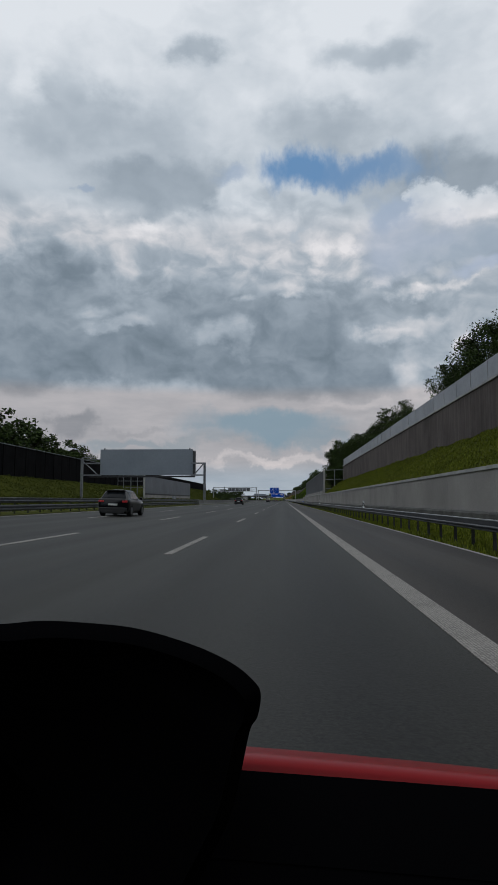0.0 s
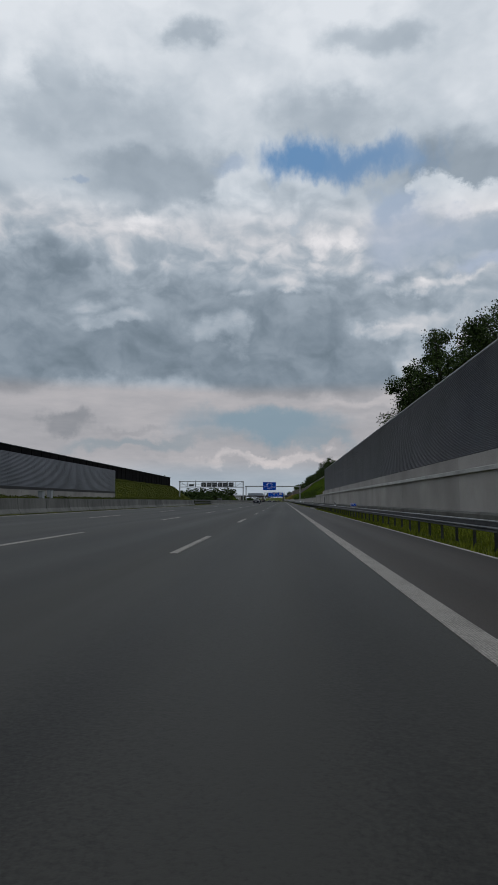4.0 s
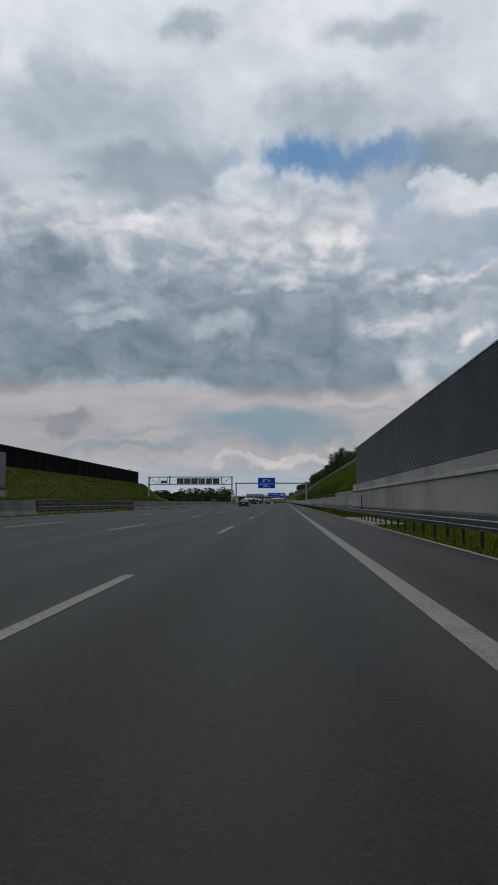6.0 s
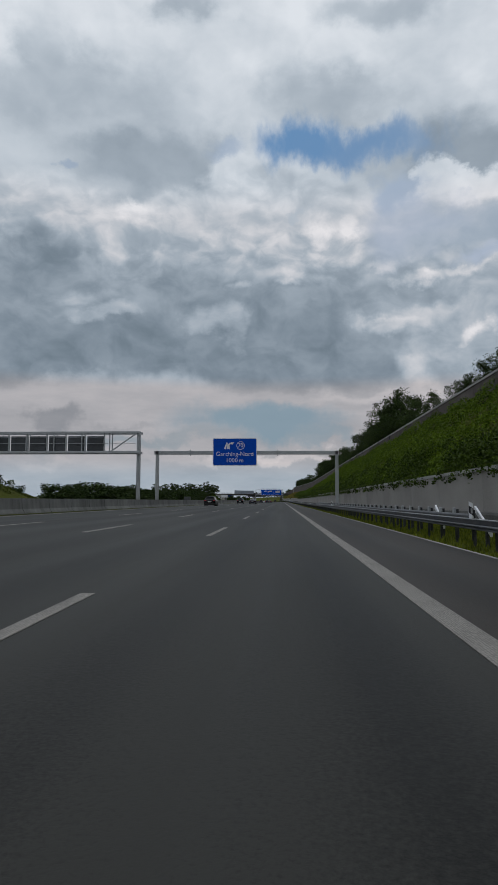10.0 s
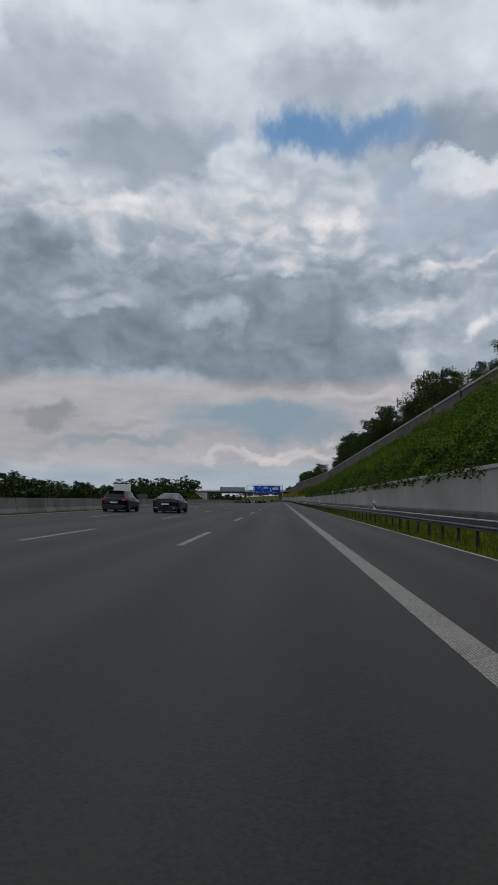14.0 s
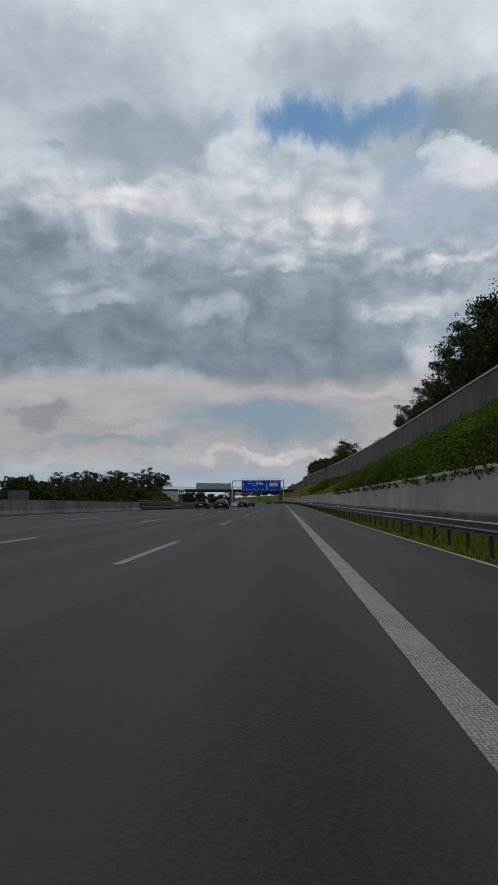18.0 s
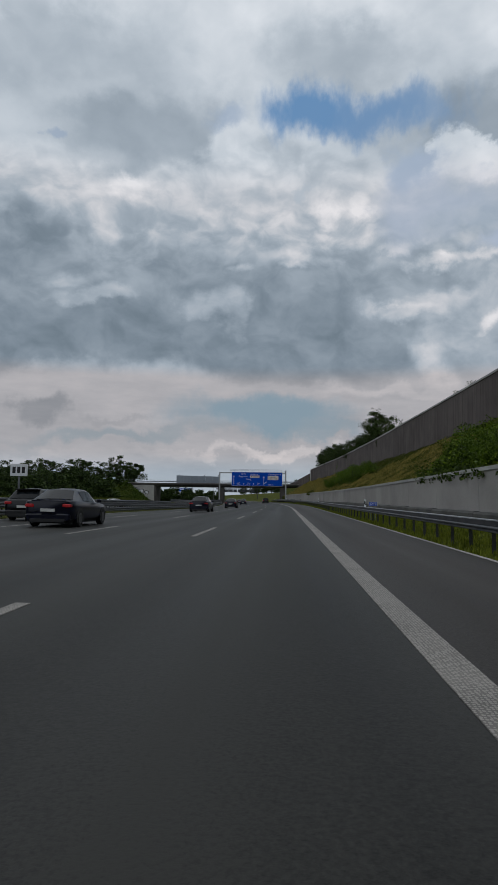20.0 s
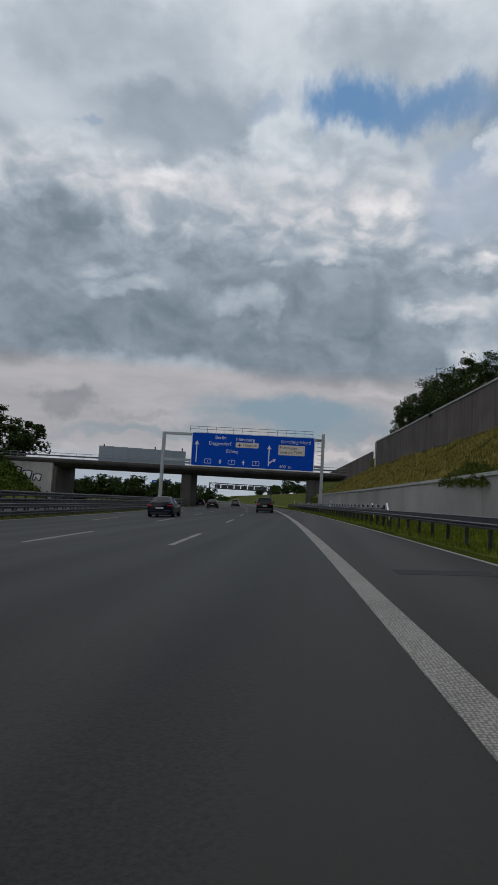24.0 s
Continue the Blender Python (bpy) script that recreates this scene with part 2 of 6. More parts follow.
def sky_material():
    """Broken cloud over blue: soft high heaps, a white billowing band, a grey rolling deck and pale streaks at the horizon."""
    m = bpy.data.materials.new("cloudy_sky")
    m.use_nodes = True
    n, l = m.node_tree.nodes, m.node_tree.links
    n.clear()
    out = n.new("ShaderNodeOutputMaterial")
    em = n.new("ShaderNodeEmission")
    l.new(em.outputs[0], out.inputs[0])
    M = lambda op, a, b=0.0, c=0.0: maths(n, l, op, a, b, c)

    def V(op, a, b):
        q = n.new("ShaderNodeVectorMath")
        q.operation = op
        for s, w in zip(q.inputs, (a, b)):
            if isinstance(w, tuple):
                s.default_value = w
            else:
                l.new(w, s)
        return q.outputs["Value" if op == "LENGTH" else "Vector"]

    def triple(a, b, c=0.0):
        q = n.new("ShaderNodeCombineXYZ")
        for s, w in zip(q.inputs, (a, b, c)):
            link_value(l, s, w)
        return q.outputs[0]

    def colour_noise(vec, scale, detail, rough):
        q = n.new("ShaderNodeTexNoise")
        q.inputs["Scale"].default_value, q.inputs["Detail"].default_value, q.inputs["Roughness"].default_value = scale, detail, rough
        l.new(vec, q.inputs["Vector"])
        return V("SUBTRACT", q.outputs["Color"], (0.5, 0.5, 0.5))

    def step(value, a, b, lo=0.0, hi=1.0):
        q = n.new("ShaderNodeMapRange")
        q.interpolation_type = "SMOOTHSTEP"
        for key, w in (("Value", value), ("From Min", a), ("From Max", b), ("To Min", lo), ("To Max", hi)):
            link_value(l, q.inputs[key], w)
        return q.outputs[0]

    def blend(fac, a, b):
        q = n.new("ShaderNodeMix")
        for s, w in zip((q.inputs[0], q.inputs[2], q.inputs[3]), (fac, a, b)):
            link_value(l, s, w)
        return q.outputs[0]

    sep = n.new("ShaderNodeSeparateXYZ")
    l.new(n.new("ShaderNodeNewGeometry").outputs["Position"], sep.inputs[0])
    x, y, z = sep.outputs
    dist = M("MAXIMUM", M("SQRT", M("ADD", M("MULTIPLY", x, x), M("MULTIPLY", y, y))), 300.0)
    v = M("DIVIDE", M("MAXIMUM", z, 0.0), dist)           # rise over run
    az = M("ARCTAN2", x, y)                               # right of the road's direction
    flat = triple(az, v)
    # the deck, seen in perspective, and a curled copy of it
    k = M("DIVIDE", 1.45, M("ADD", v, 0.30))
    deck = triple(M("MULTIPLY", M("DIVIDE", x, dist), k), M("MULTIPLY", M("DIVIDE", y, dist), k))
    curl = V("ADD", deck, V("MULTIPLY", colour_noise(deck, 4.0, 5, 0.55), (0.16, 0.16, 0.0)))
    # ragged copies of the flat directions, in which the heaps are laid out
    ragged = V("ADD", flat, V("MULTIPLY", colour_noise(flat, 8.0, 6, 0.60), (0.20, 0.13, 0.0)))
    ragged = V("ADD", ragged, V("MULTIPLY", colour_noise(flat, 3.5, 3, 0.5), (0.16, 0.10, 0.0)))
    wisps = V("ADD", flat, V("MULTIPLY", colour_noise(V("MULTIPLY", flat, (1.6, 0.8, 1.0)), 15.0, 6, 0.58), (0.13, 0.10, 0.0)))

    def cells(vec, scale):
        vo = n.new("ShaderNodeTexVoronoi")
        vo.feature = "SMOOTH_F1"
        for key, w in (("Scale", scale), ("Detail", 1.5), ("Roughness", 0.4), ("Lacunarity", 2.3), ("Smoothness", 0.7)):
            vo.inputs[key].default_value = w
        l.new(vec, vo.inputs["Vector"])
        return vo.outputs["Distance"]

    def billows(vec):
        """Height of the cloud: rounded heaps with smaller billows on them."""
        h = M("MULTIPLY", noise_tex(n, l, vec, 4.5, 7, 0.5), 1.0)
        return M("MULTIPLY_ADD", M("SUBTRACT", 0.5, cells(vec, 6.5)), 0.55, h)

    here = billows(curl)
    relief = M("SUBTRACT", here, billows(V("ADD", curl, (0.016, -0.034, 0.0))))   # lit tops against shaded undersides
    # long rolls that run down to the right through the grey deck
    roll = V("MULTIPLY", triple(M("ADD", M("MULTIPLY", az, 0.80), M("MULTIPLY", v, -0.60)), M("ADD", M("MULTIPLY", az, 0.60), M("MULTIPLY", v, 0.80))), (1.0, 1.8, 1.0))
    roll = V("ADD", roll, V("MULTIPLY", colour_noise(flat, 7.0, 4, 0.5), (0.10, 0.16, 0.0)))
    rolls = M("SUBTRACT", noise_tex(n, l, roll, 8.0, 7, 0.52), 0.5)
    streaks = M("SUBTRACT", noise_tex(n, l, V("MULTIPLY", flat, (9.0, 34.0, 1.0)), 1.0, 8, 0.58), 0.5)
    flecks = M("SUBTRACT", noise_tex(n, l, V("ADD", V("MULTIPLY", flat, (1.0, 1.35, 1.0)), V("MULTIPLY", colour_noise(flat, 12.0, 3, 0.5), (0.10, 0.10, 0.0))), 20.0, 5, 0.52), 0.5)
    soft = M("SUBTRACT", noise_tex(n, l, curl, 2.2, 5, 0.48), 0.5)

    # brightness by height over the horizon, along ragged edges; the white band's top rises and falls along the sky
    part_v = n.new("ShaderNodeSeparateXYZ")
    l.new(ragged, part_v.inputs[0])
    crest = ramp(n, l, M("MULTIPLY_ADD", az, 1.0, 0.5), ((0.06, (0.50,) * 3), (0.24, (0.47,) * 3), (0.36, (0.58,) * 3), (0.46, (0.62,) * 3), (0.58, (0.50,) * 3), (0.68, (0.46,) * 3), (0.86, (0.44,) * 3)))
    vr = M("SUBTRACT", part_v.outputs[1], M("MULTIPLY", M("SUBTRACT", crest, 0.5), 0.36))
    low = ramp(n, l, M("MULTIPLY_ADD", M("SUBTRACT", part_v.outputs[1], v), 0.35, v), ((0.0, (0.42,) * 3), (0.05, (0.40,) * 3), (0.10, (0.37,) * 3), (0.164, (0.40,) * 3), (0.186, (0.27,) * 3), (0.25, (0.27,) * 3), (0.31, (0.33,) * 3), (0.36, (0.40,) * 3), (0.41, (0.51,) * 3), (0.47, (0.58,) * 3)))
    high = ramp(n, l, v, ((0.42, (0.44,) * 3), (0.50, (0.47,) * 3), (0.60, (0.58,) * 3), (0.70, (0.66,) * 3), (0.85, (0.72,) * 3)))
    L = blend(step(vr, 0.455, 0.480), low, high)

    # heaps and hollows: direction, rise, half width, half height, brightness, strength, softness
    HIGH = (
        (-0.335, 0.634, 0.123, 0.072, 0.4, 0.75, 0.9),
        (-0.218, 0.53, 0.147, 0.04, 0.34, 0.9, 0.7),
        (0.056, 0.626, 0.096, 0.039, 0.4, 0.8, 0.7),
        (0.27, 0.521, 0.067, 0.059, 0.33, 0.9, 0.5),
        (-0.146, 0.757, 0.053, 0.03, 0.38, 0.8, 0.7),
        (0.143, 0.741, 0.068, 0.029, 0.42, 0.8, 0.7),
        (-0.399, 0.58, 0.047, 0.025, 0.4, 0.7, 0.7),
        (-0.233, 0.71, 0.056, 0.051, 0.7, 0.85, 0.7),
        (-0.121, 0.681, 0.066, 0.048, 0.68, 0.8, 0.7),
        (-0.045, 0.739, 0.053, 0.043, 0.67, 0.8, 0.7),
        (0.117, 0.689, 0.056, 0.03, 0.66, 0.85, 0.7),
        (-0.41, 0.676, 0.031, 0.049, 0.68, 0.8, 0.7),
        (0.298, 0.676, 0.047, 0.065, 0.64, 0.85, 0.7),
        (-0.302, 0.576, 0.058, 0.019, 0.52, 0.7, 0.9),
        (-0.376, 0.518, 0.064, 0.021, 0.5, 0.7, 0.9),
    )
    WHITE = (
        (-0.375, 0.454, 0.087, 0.026, 0.6, 0.8, 0.6),
        (-0.222, 0.448, 0.045, 0.018, 0.72, 0.9, 0.6),
        (-0.068, 0.519, 0.055, 0.03, 0.64, 0.8, 0.5),
        (0.089, 0.414, 0.028, 0.018, 0.74, 0.9, 0.7),
        (0.042, 0.494, 0.061, 0.02, 0.58, 0.8, 0.5),
        (0.124, 0.471, 0.039, 0.019, 0.56, 0.8, 0.5),
        (-0.016, 0.461, 0.062, 0.027, 0.6, 0.7, 0.7),
        (0.019, 0.356, 0.044, 0.018, 0.56, 0.7, 0.8),
        (-0.042, 0.429, 0.106, 0.032, 0.56, 0.7, 0.8),
        (-0.26, 0.42, 0.059, 0.019, 0.54, 0.7, 0.8),
        (0.253, 0.468, 0.06, 0.027, 0.66, 0.95, 0.35),
        (0.225, 0.498, 0.023, 0.022, 0.66, 0.95, 0.35),
        (-0.285, 0.382, 0.05, 0.012, 0.5, 0.7, 0.8),
    )
    GREY = (
        (-0.373, 0.338, 0.079, 0.038, 0.27, 0.8, 0.9),
        (-0.257, 0.227, 0.175, 0.036, 0.235, 0.8, 0.9),
        (-0.043, 0.236, 0.165, 0.049, 0.25, 0.8, 0.9),
        (0.086, 0.207, 0.085, 0.035, 0.26, 0.8, 0.9),
        (-0.147, 0.32, 0.078, 0.023, 0.28, 0.7, 0.9),
        (0.053, 0.319, 0.078, 0.023, 0.29, 0.6, 0.9),
        (0.275, 0.243, 0.116, 0.092, 0.44, 0.75, 0.9),
        (0.25, 0.187, 0.047, 0.018, 0.34, 0.6, 0.9),
        (-0.108, 0.271, 0.031, 0.016, 0.44, 0.8, 0.7),
        (-0.091, 0.249, 0.016, 0.014, 0.38, 0.7, 0.8),
        (-0.266, 0.279, 0.04, 0.009, 0.43, 0.8, 0.7),
        (-0.3, 0.302, 0.031, 0.01, 0.42, 0.7, 0.7),
        (-0.251, 0.35, 0.042, 0.011, 0.43, 0.7, 0.8),
    )
    GLOW = (
        (0.218, 0.337, 0.024, 0.009, 0.66, 0.85, 0.9),
        (0.165, 0.37, 0.03, 0.01, 0.62, 0.85, 0.9),
        (0.258, 0.332, 0.02, 0.008, 0.6, 0.85, 0.9),
        (0.184, 0.269, 0.054, 0.011, 0.58, 0.85, 0.9),
        (0.229, 0.286, 0.032, 0.009, 0.52, 0.85, 0.9),
        (0.199, 0.204, 0.032, 0.029, 0.56, 0.85, 0.9),
        (0.303, 0.244, 0.018, 0.011, 0.66, 0.85, 0.9),
        (0.08, 0.385, 0.039, 0.013, 0.58, 0.85, 0.9),
        (-0.069, 0.317, 0.014, 0.008, 0.46, 0.85, 0.9),
        (0.01, 0.334, 0.021, 0.008, 0.52, 0.85, 0.9),
    )
    LOW = (
        (-0.28, 0.157, 0.172, 0.019, 0.41, 0.85, 0.7),
        (-0.043, 0.159, 0.129, 0.008, 0.41, 0.8, 0.7),
        (-0.154, 0.13, 0.094, 0.021, 0.41, 0.8, 0.6),
        (0.136, 0.153, 0.083, 0.008, 0.45, 0.85, 0.6),
        (-0.336, 0.123, 0.032, 0.014, 0.27, 0.85, 0.5),
        (-0.222, 0.115, 0.058, 0.004, 0.33, 0.7, 0.7),
        (0.077, 0.132, 0.068, 0.006, 0.42, 0.6, 0.7),
        (-0.009, 0.072, 0.081, 0.007, 0.52, 0.85, 0.5),
        (-0.043, 0.078, 0.026, 0.005, 0.56, 0.8, 0.5),
        (-0.334, 0.072, 0.055, 0.007, 0.45, 0.6, 0.6),
        (-0.145, 0.07, 0.051, 0.007, 0.45, 0.5, 0.6),
    )
    for a0, v0, ra, rv, lum, k, edge in HIGH + WHITE + GREY + GLOW + LOW:
        r = V("LENGTH", V("MULTIPLY", V("SUBTRACT", ragged, (a0, v0, 0.0)), (1 / ra, 1 / rv, 0.0)), (0.0, 0.0, 0.0))
        L = blend(step(r, 1 + edge * 0.9, 1 - edge * 0.9, 0.0, k), L, lum)

    # relief: soft in the high cloud, billowing in the white band, rolling in the grey deck, level at the horizon
    deep = step(v, 0.20, 0.15)
    grey = M("MULTIPLY", step(v, 0.15, 0.20), step(v, 0.46, 0.36))
    white = M("MULTIPLY", step(v, 0.30, 0.40), step(vr, 0.49, 0.46))
    top = step(vr, 0.455, 0.50)
    f = M("MULTIPLY", M("MULTIPLY", streaks, 0.55), deep)
    f = M("ADD", f, M("MULTIPLY", grey, M("ADD", M("MULTIPLY", rolls, 0.70), M("ADD", M("MULTIPLY", relief, 0.25), M("MULTIPLY", flecks, 0.95)))))
    f = M("ADD", f, M("MULTIPLY", white, M("ADD", M("ADD", M("MULTIPLY", relief, 0.5), M("MULTIPLY", flecks, 0.85)), M("MULTIPLY", M("SUBTRACT", here, 0.55), 0.35))))
    f = M("ADD", f, M("MULTIPLY", top, M("ADD", M("MULTIPLY", soft, 1.0), M("ADD", M("MULTIPLY", relief, 0.3), M("MULTIPLY", flecks, 0.22)))))
    f = M("MULTIPLY", M("TANH", M("DIVIDE", f, 0.34)), 0.34)
    L = M("MULTIPLY", L, M("ADD", f, 1.02))
    col = ramp(n, l, L, ((0.18, (0.134, 0.178, 0.218)), (0.26, (0.206, 0.256, 0.310)), (0.40, (0.343, 0.401, 0.464)), (0.55, (0.503, 0.560, 0.622)), (0.75, (0.722, 0.762, 0.812))))
    # a warm cast on the lowest cloud and on the lit heaps
    warm = M("ADD", M("MULTIPLY", M("MULTIPLY", step(v, 0.19, 0.165), step(v, 0.03, 0.07)), 1.0), M("MULTIPLY", M("MULTIPLY", step(L, 0.36, 0.60), step(v, 0.50, 0.42)), 0.38))
    col = mix(n, l, M("MINIMUM", warm, 1.0), col, mix(n, l, 1.0, col, (1.17, 0.99, 0.905), "MULTIPLY"))

    def veil(a0, v0, ra, rv, c, k, edge, along=None):
        nonlocal col
        r = V("LENGTH", V("MULTIPLY", V("SUBTRACT", along or ragged, (a0, v0, 0.0)), (1 / ra, 1 / rv, 0.0)), (0.0, 0.0, 0.0))
        col = mix(n, l, step(r, 1 + edge * 0.8, 1 - edge * 0.8, 0.0, k), col, c)

    # thin veils of blue, then the openings in the cloud
    veil(0.175, 0.483, 0.035, 0.031, (0.33, 0.42, 0.56), 0.7, 0.7)
    veil(0.256, 0.403, 0.075, 0.034, (0.34, 0.41, 0.5), 0.7, 0.7)
    veil(0.294, 0.355, 0.038, 0.017, (0.4, 0.47, 0.6), 0.7, 0.7)
    veil(0.180, 0.428, 0.045, 0.055, (0.40, 0.46, 0.57), 0.65, 0.8)
    veil(0.037, 0.441, 0.012, 0.008, (0.42, 0.48, 0.55), 0.7, 0.6)
    veil(-0.34, 0.5, 0.018, 0.008, (0.3, 0.38, 0.5), 0.7, 0.6)
    veil(-0.091, 0.543, 0.032, 0.011, (0.27, 0.36, 0.5), 0.6, 0.9)
    veil(-0.026, 0.12, 0.107, 0.023, (0.215, 0.305, 0.375), 0.9, 0.6)
    veil(0.051, 0.096, 0.059, 0.01, (0.225, 0.305, 0.365), 0.6, 0.6)
    veil(-0.221, 0.095, 0.133, 0.008, (0.24, 0.3, 0.345), 0.6, 0.7)
    veil(0.036, 0.551, 0.062, 0.031, (0.115, 0.25, 0.46), 0.95, 0.75, wisps)
    veil(0.100, 0.540, 0.059, 0.026, (0.14, 0.265, 0.46), 0.85, 0.8, wisps)
    veil(0.150, 0.541, 0.050, 0.024, (0.15, 0.27, 0.455), 0.75, 0.9, wisps)
    veil(0.200, 0.538, 0.042, 0.024, (0.17, 0.285, 0.46), 0.6, 1.0, wisps)
    l.new(col, em.inputs[0])
    em.inputs[1].default_value = 1.0
    m.cycles.emission_sampling = "NONE"
    return m


M_SKY = sky_material()

# ---------------------------------------------------------------- the road's line
def turn_at(s):
    """Heading of the road in degrees, to the left, after s metres."""
    if s < 695:
        return 0.0
    if s < 745:
        return 0.0005 * (s - 695) ** 2
    return 1.25 + 0.038 * (s - 745) if s < 1000 else 10.94


LINE = [(0.0, 0.0)]
for _i in range(1, 1600):
    _h = radians(turn_at(_i - 0.5))
    LINE.append((LINE[-1][0] - math.sin(_h), LINE[-1][1] + math.cos(_h)))


def at(s, x, z=0.0):
    """The place x metres right of the lane's line and z up, s metres along the road."""
    if s <= 0:
        return Vector((x, s, z))
    i = min(int(s), len(LINE) - 2)
    f = s - i
    h = radians(turn_at(s))
    return Vector((LINE[i][0] * (1 - f) + LINE[i + 1][0] * f + x * math.cos(h), LINE[i][1] * (1 - f) + LINE[i + 1][1] * f + x * math.sin(h), z))


def slope(s):
    """Cross fall of the road: down to the right on the straight, down to the left in the bend."""
    return -0.025 + 0.068 * min(1.0, max(0.0, (s - 610) / 160))


def road_z(s, x):
    if x > -15.2:
        return slope(s) * max(-15.2, min(x, 4.6))
    return slope(s) * -15.2 + 0.02 * (x + 15.2) * (1 if s < 640 else 0.5)


def stations(s0, s1, step=8.0):
    """Places along a stretch: long steps on the straight, short ones in the bend."""
    out, s = [s0], s0
    while s < s1 - 1e-6:
        s = min(s1, s + (max(step, min(60, 600 - s)) if s < 595 else step))
        out.append(s)
    return out


# ---------------------------------------------------------------- mesh helpers
class Geo:
    """Vertices and faces gathered for one mesh."""

    def __init__(self):
        self.v, self.f = [], []

    def add(self, verts, faces):
        k = len(self.v)
        self.v += [tuple(p) for p in verts]
        self.f += [tuple(i + k for i in f) for f in faces]
        return self

    def box(self, lo, hi, m=None, chamfer=0.0):
        (x0, y0, z0), (x1, y1, z1) = lo, hi
        if chamfer:
            c = chamfer
            ring = [(x0 + c, y0), (x1 - c, y0), (x1, y0 + c), (x1, y1 - c), (x1 - c, y1), (x0 + c, y1), (x0, y1 - c), (x0, y0 + c)]
            v = [(x, y, z) for z in (z0, z1 - c) for x, y in ring]
            cx, cy = (x0 + x1) / 2, (y0 + y1) / 2
            v += [(x + (c if x < cx else -c), y + (c if y < cy else -c), z1) for x, y in ring]
            f = [tuple(range(7, -1, -1)), tuple(range(16, 24))]
            for k in (0, 8):
                f += [(k + i, k + (i + 1) % 8, k + 8 + (i + 1) % 8, k + 8 + i) for i in range(8)]
        else:
            v = [(x, y, z) for z in (z0, z1) for x, y in ((x0, y0), (x1, y0), (x1, y1), (x0, y1))]
            f = [(3, 2, 1, 0), (4, 5, 6, 7), (0, 1, 5, 4), (1, 2, 6, 5), (2, 3, 7, 6), (3, 0, 4, 7)]
        if m is not None:
            v = [m @ Vector(p) for p in v]
        return self.add(v, f)

    def beam(self, a, b, w, h=None):
        """A square bar from a to b."""
        a, b, h = Vector(a), Vector(b), h or w
        d = (b - a).normalized()
        side = d.cross(Vector((0, 0, 1)))
        side = (side if side.length > 1e-3 else Vector((1, 0, 0))).normalized()
        up = side.cross(d)
        v = [p + side * sx * w / 2 + up * sz * h / 2 for p in (a, b) for sx, sz in ((-1, -1), (1, -1), (1, 1), (-1, 1))]
        return self.add(v, [(0, 1, 2, 3), (7, 6, 5, 4), (0, 4, 5, 1), (1, 5, 6, 2), (2, 6, 7, 3), (3, 7, 4, 0)])

    def tube(self, pts, radii, n=8, cap=True):
        rings = []
        pts = [Vector(p) for p in pts]
        for i, p in enumerate(pts):
            d = (pts[min(i + 1, len(pts) - 1)] - pts[max(i - 1, 0)]).normalized()
            side = d.cross(Vector((0, 1, 0.01))).normalized()
            up = side.cross(d)
            rings.append([p + (side * math.cos(a) + up * math.sin(a)) * radii[i] for a in (2 * math.pi * j / n for j in range(n))])
        v = [q for r in rings for q in r]
        f = [(i * n + j, i * n + (j + 1) % n, (i + 1) * n + (j + 1) % n, (i + 1) * n + j) for i in range(len(rings) - 1) for j in range(n)]
        if cap:
            f += [tuple(range(n - 1, -1, -1)), tuple(range((len(rings) - 1) * n, len(rings) * n))]
        return self.add(v, f)

    def sweep(self, profile, ss, closed=True, follow=False):
        """A profile of (x, z) or functions of s, drawn along the road; follow: it keeps to the road's cross fall."""
        n = len(profile)
        v = []
        for s in ss:
            for x, z in profile:
                x = x(s) if callable(x) else x
                z = z(s) if callable(z) else z
                v.append(at(s, x, z + (road_z(s, x) if follow else 0)))
        m = n if closed else n - 1
        f = [(i * n + j, (i + 1) * n + j, (i + 1) * n + (j + 1) % n, i * n + (j + 1) % n) for i in range(len(ss) - 1) for j in range(m)]
        if closed:
            k = (len(ss) - 1) * n
            f += [tuple(range(n)), tuple(range(k + n - 1, k - 1, -1))]
        return self.add(v, f)

    def mesh(self, name, smooth=False):
        me = bpy.data.meshes.new(name)
        me.from_pydata(self.v, [], self.f)
        if smooth:
            for p in me.polygons:
                p.use_smooth = True
        me.update()
        return me


def part(name, geo, mat, parent=None, label="", smooth=False):
    me = geo if isinstance(geo, bpy.types.Mesh) else geo.mesh(name, smooth)
    if mat is not None and not me.materials:
        me.materials.append(mat)
    ob = new(name, me)
    ob.parent = parent
    return tagged(ob, label)


def thing(name, label, category, group="", kind="", m=None):
    ob = new(name)
    ob.empty_display_size = 0.2
    if m is not None:
        ob.matrix_basis = m
    return tagged(ob, label, category, group, kind)


def solid(name, geo, mat, label, category, group="", kind="", smooth=False):
    return tagged(part(name, geo, mat, None, "", smooth), label, category, group, kind)


def lettering(text, size, m, parent, mat=None, name="lettering", align="CENTER", width=0.0):
    cu = bpy.data.curves.new("text", "FONT")
    cu.body, cu.size, cu.align_x, cu.align_y, cu.extrude = text, size, align, "CENTER", 0.004
    tmp = bpy.data.objects.new("text", cu)
    scene.collection.objects.link(tmp)
    me = bpy.data.meshes.new_from_object(tmp.evaluated_get(bpy.context.evaluated_depsgraph_get()))
    bpy.data.objects.remove(tmp)
    if width:
        xs = [v.co.x for v in me.vertices]
        me.transform(Matrix.Diagonal((width / (max(xs) - min(xs)), 1, 1, 1)))
    me.transform(m @ pose(0, 0, 0, 90, 0, 0))
    me.materials.clear()
    return part(name, me, mat or M_WHITE, parent)


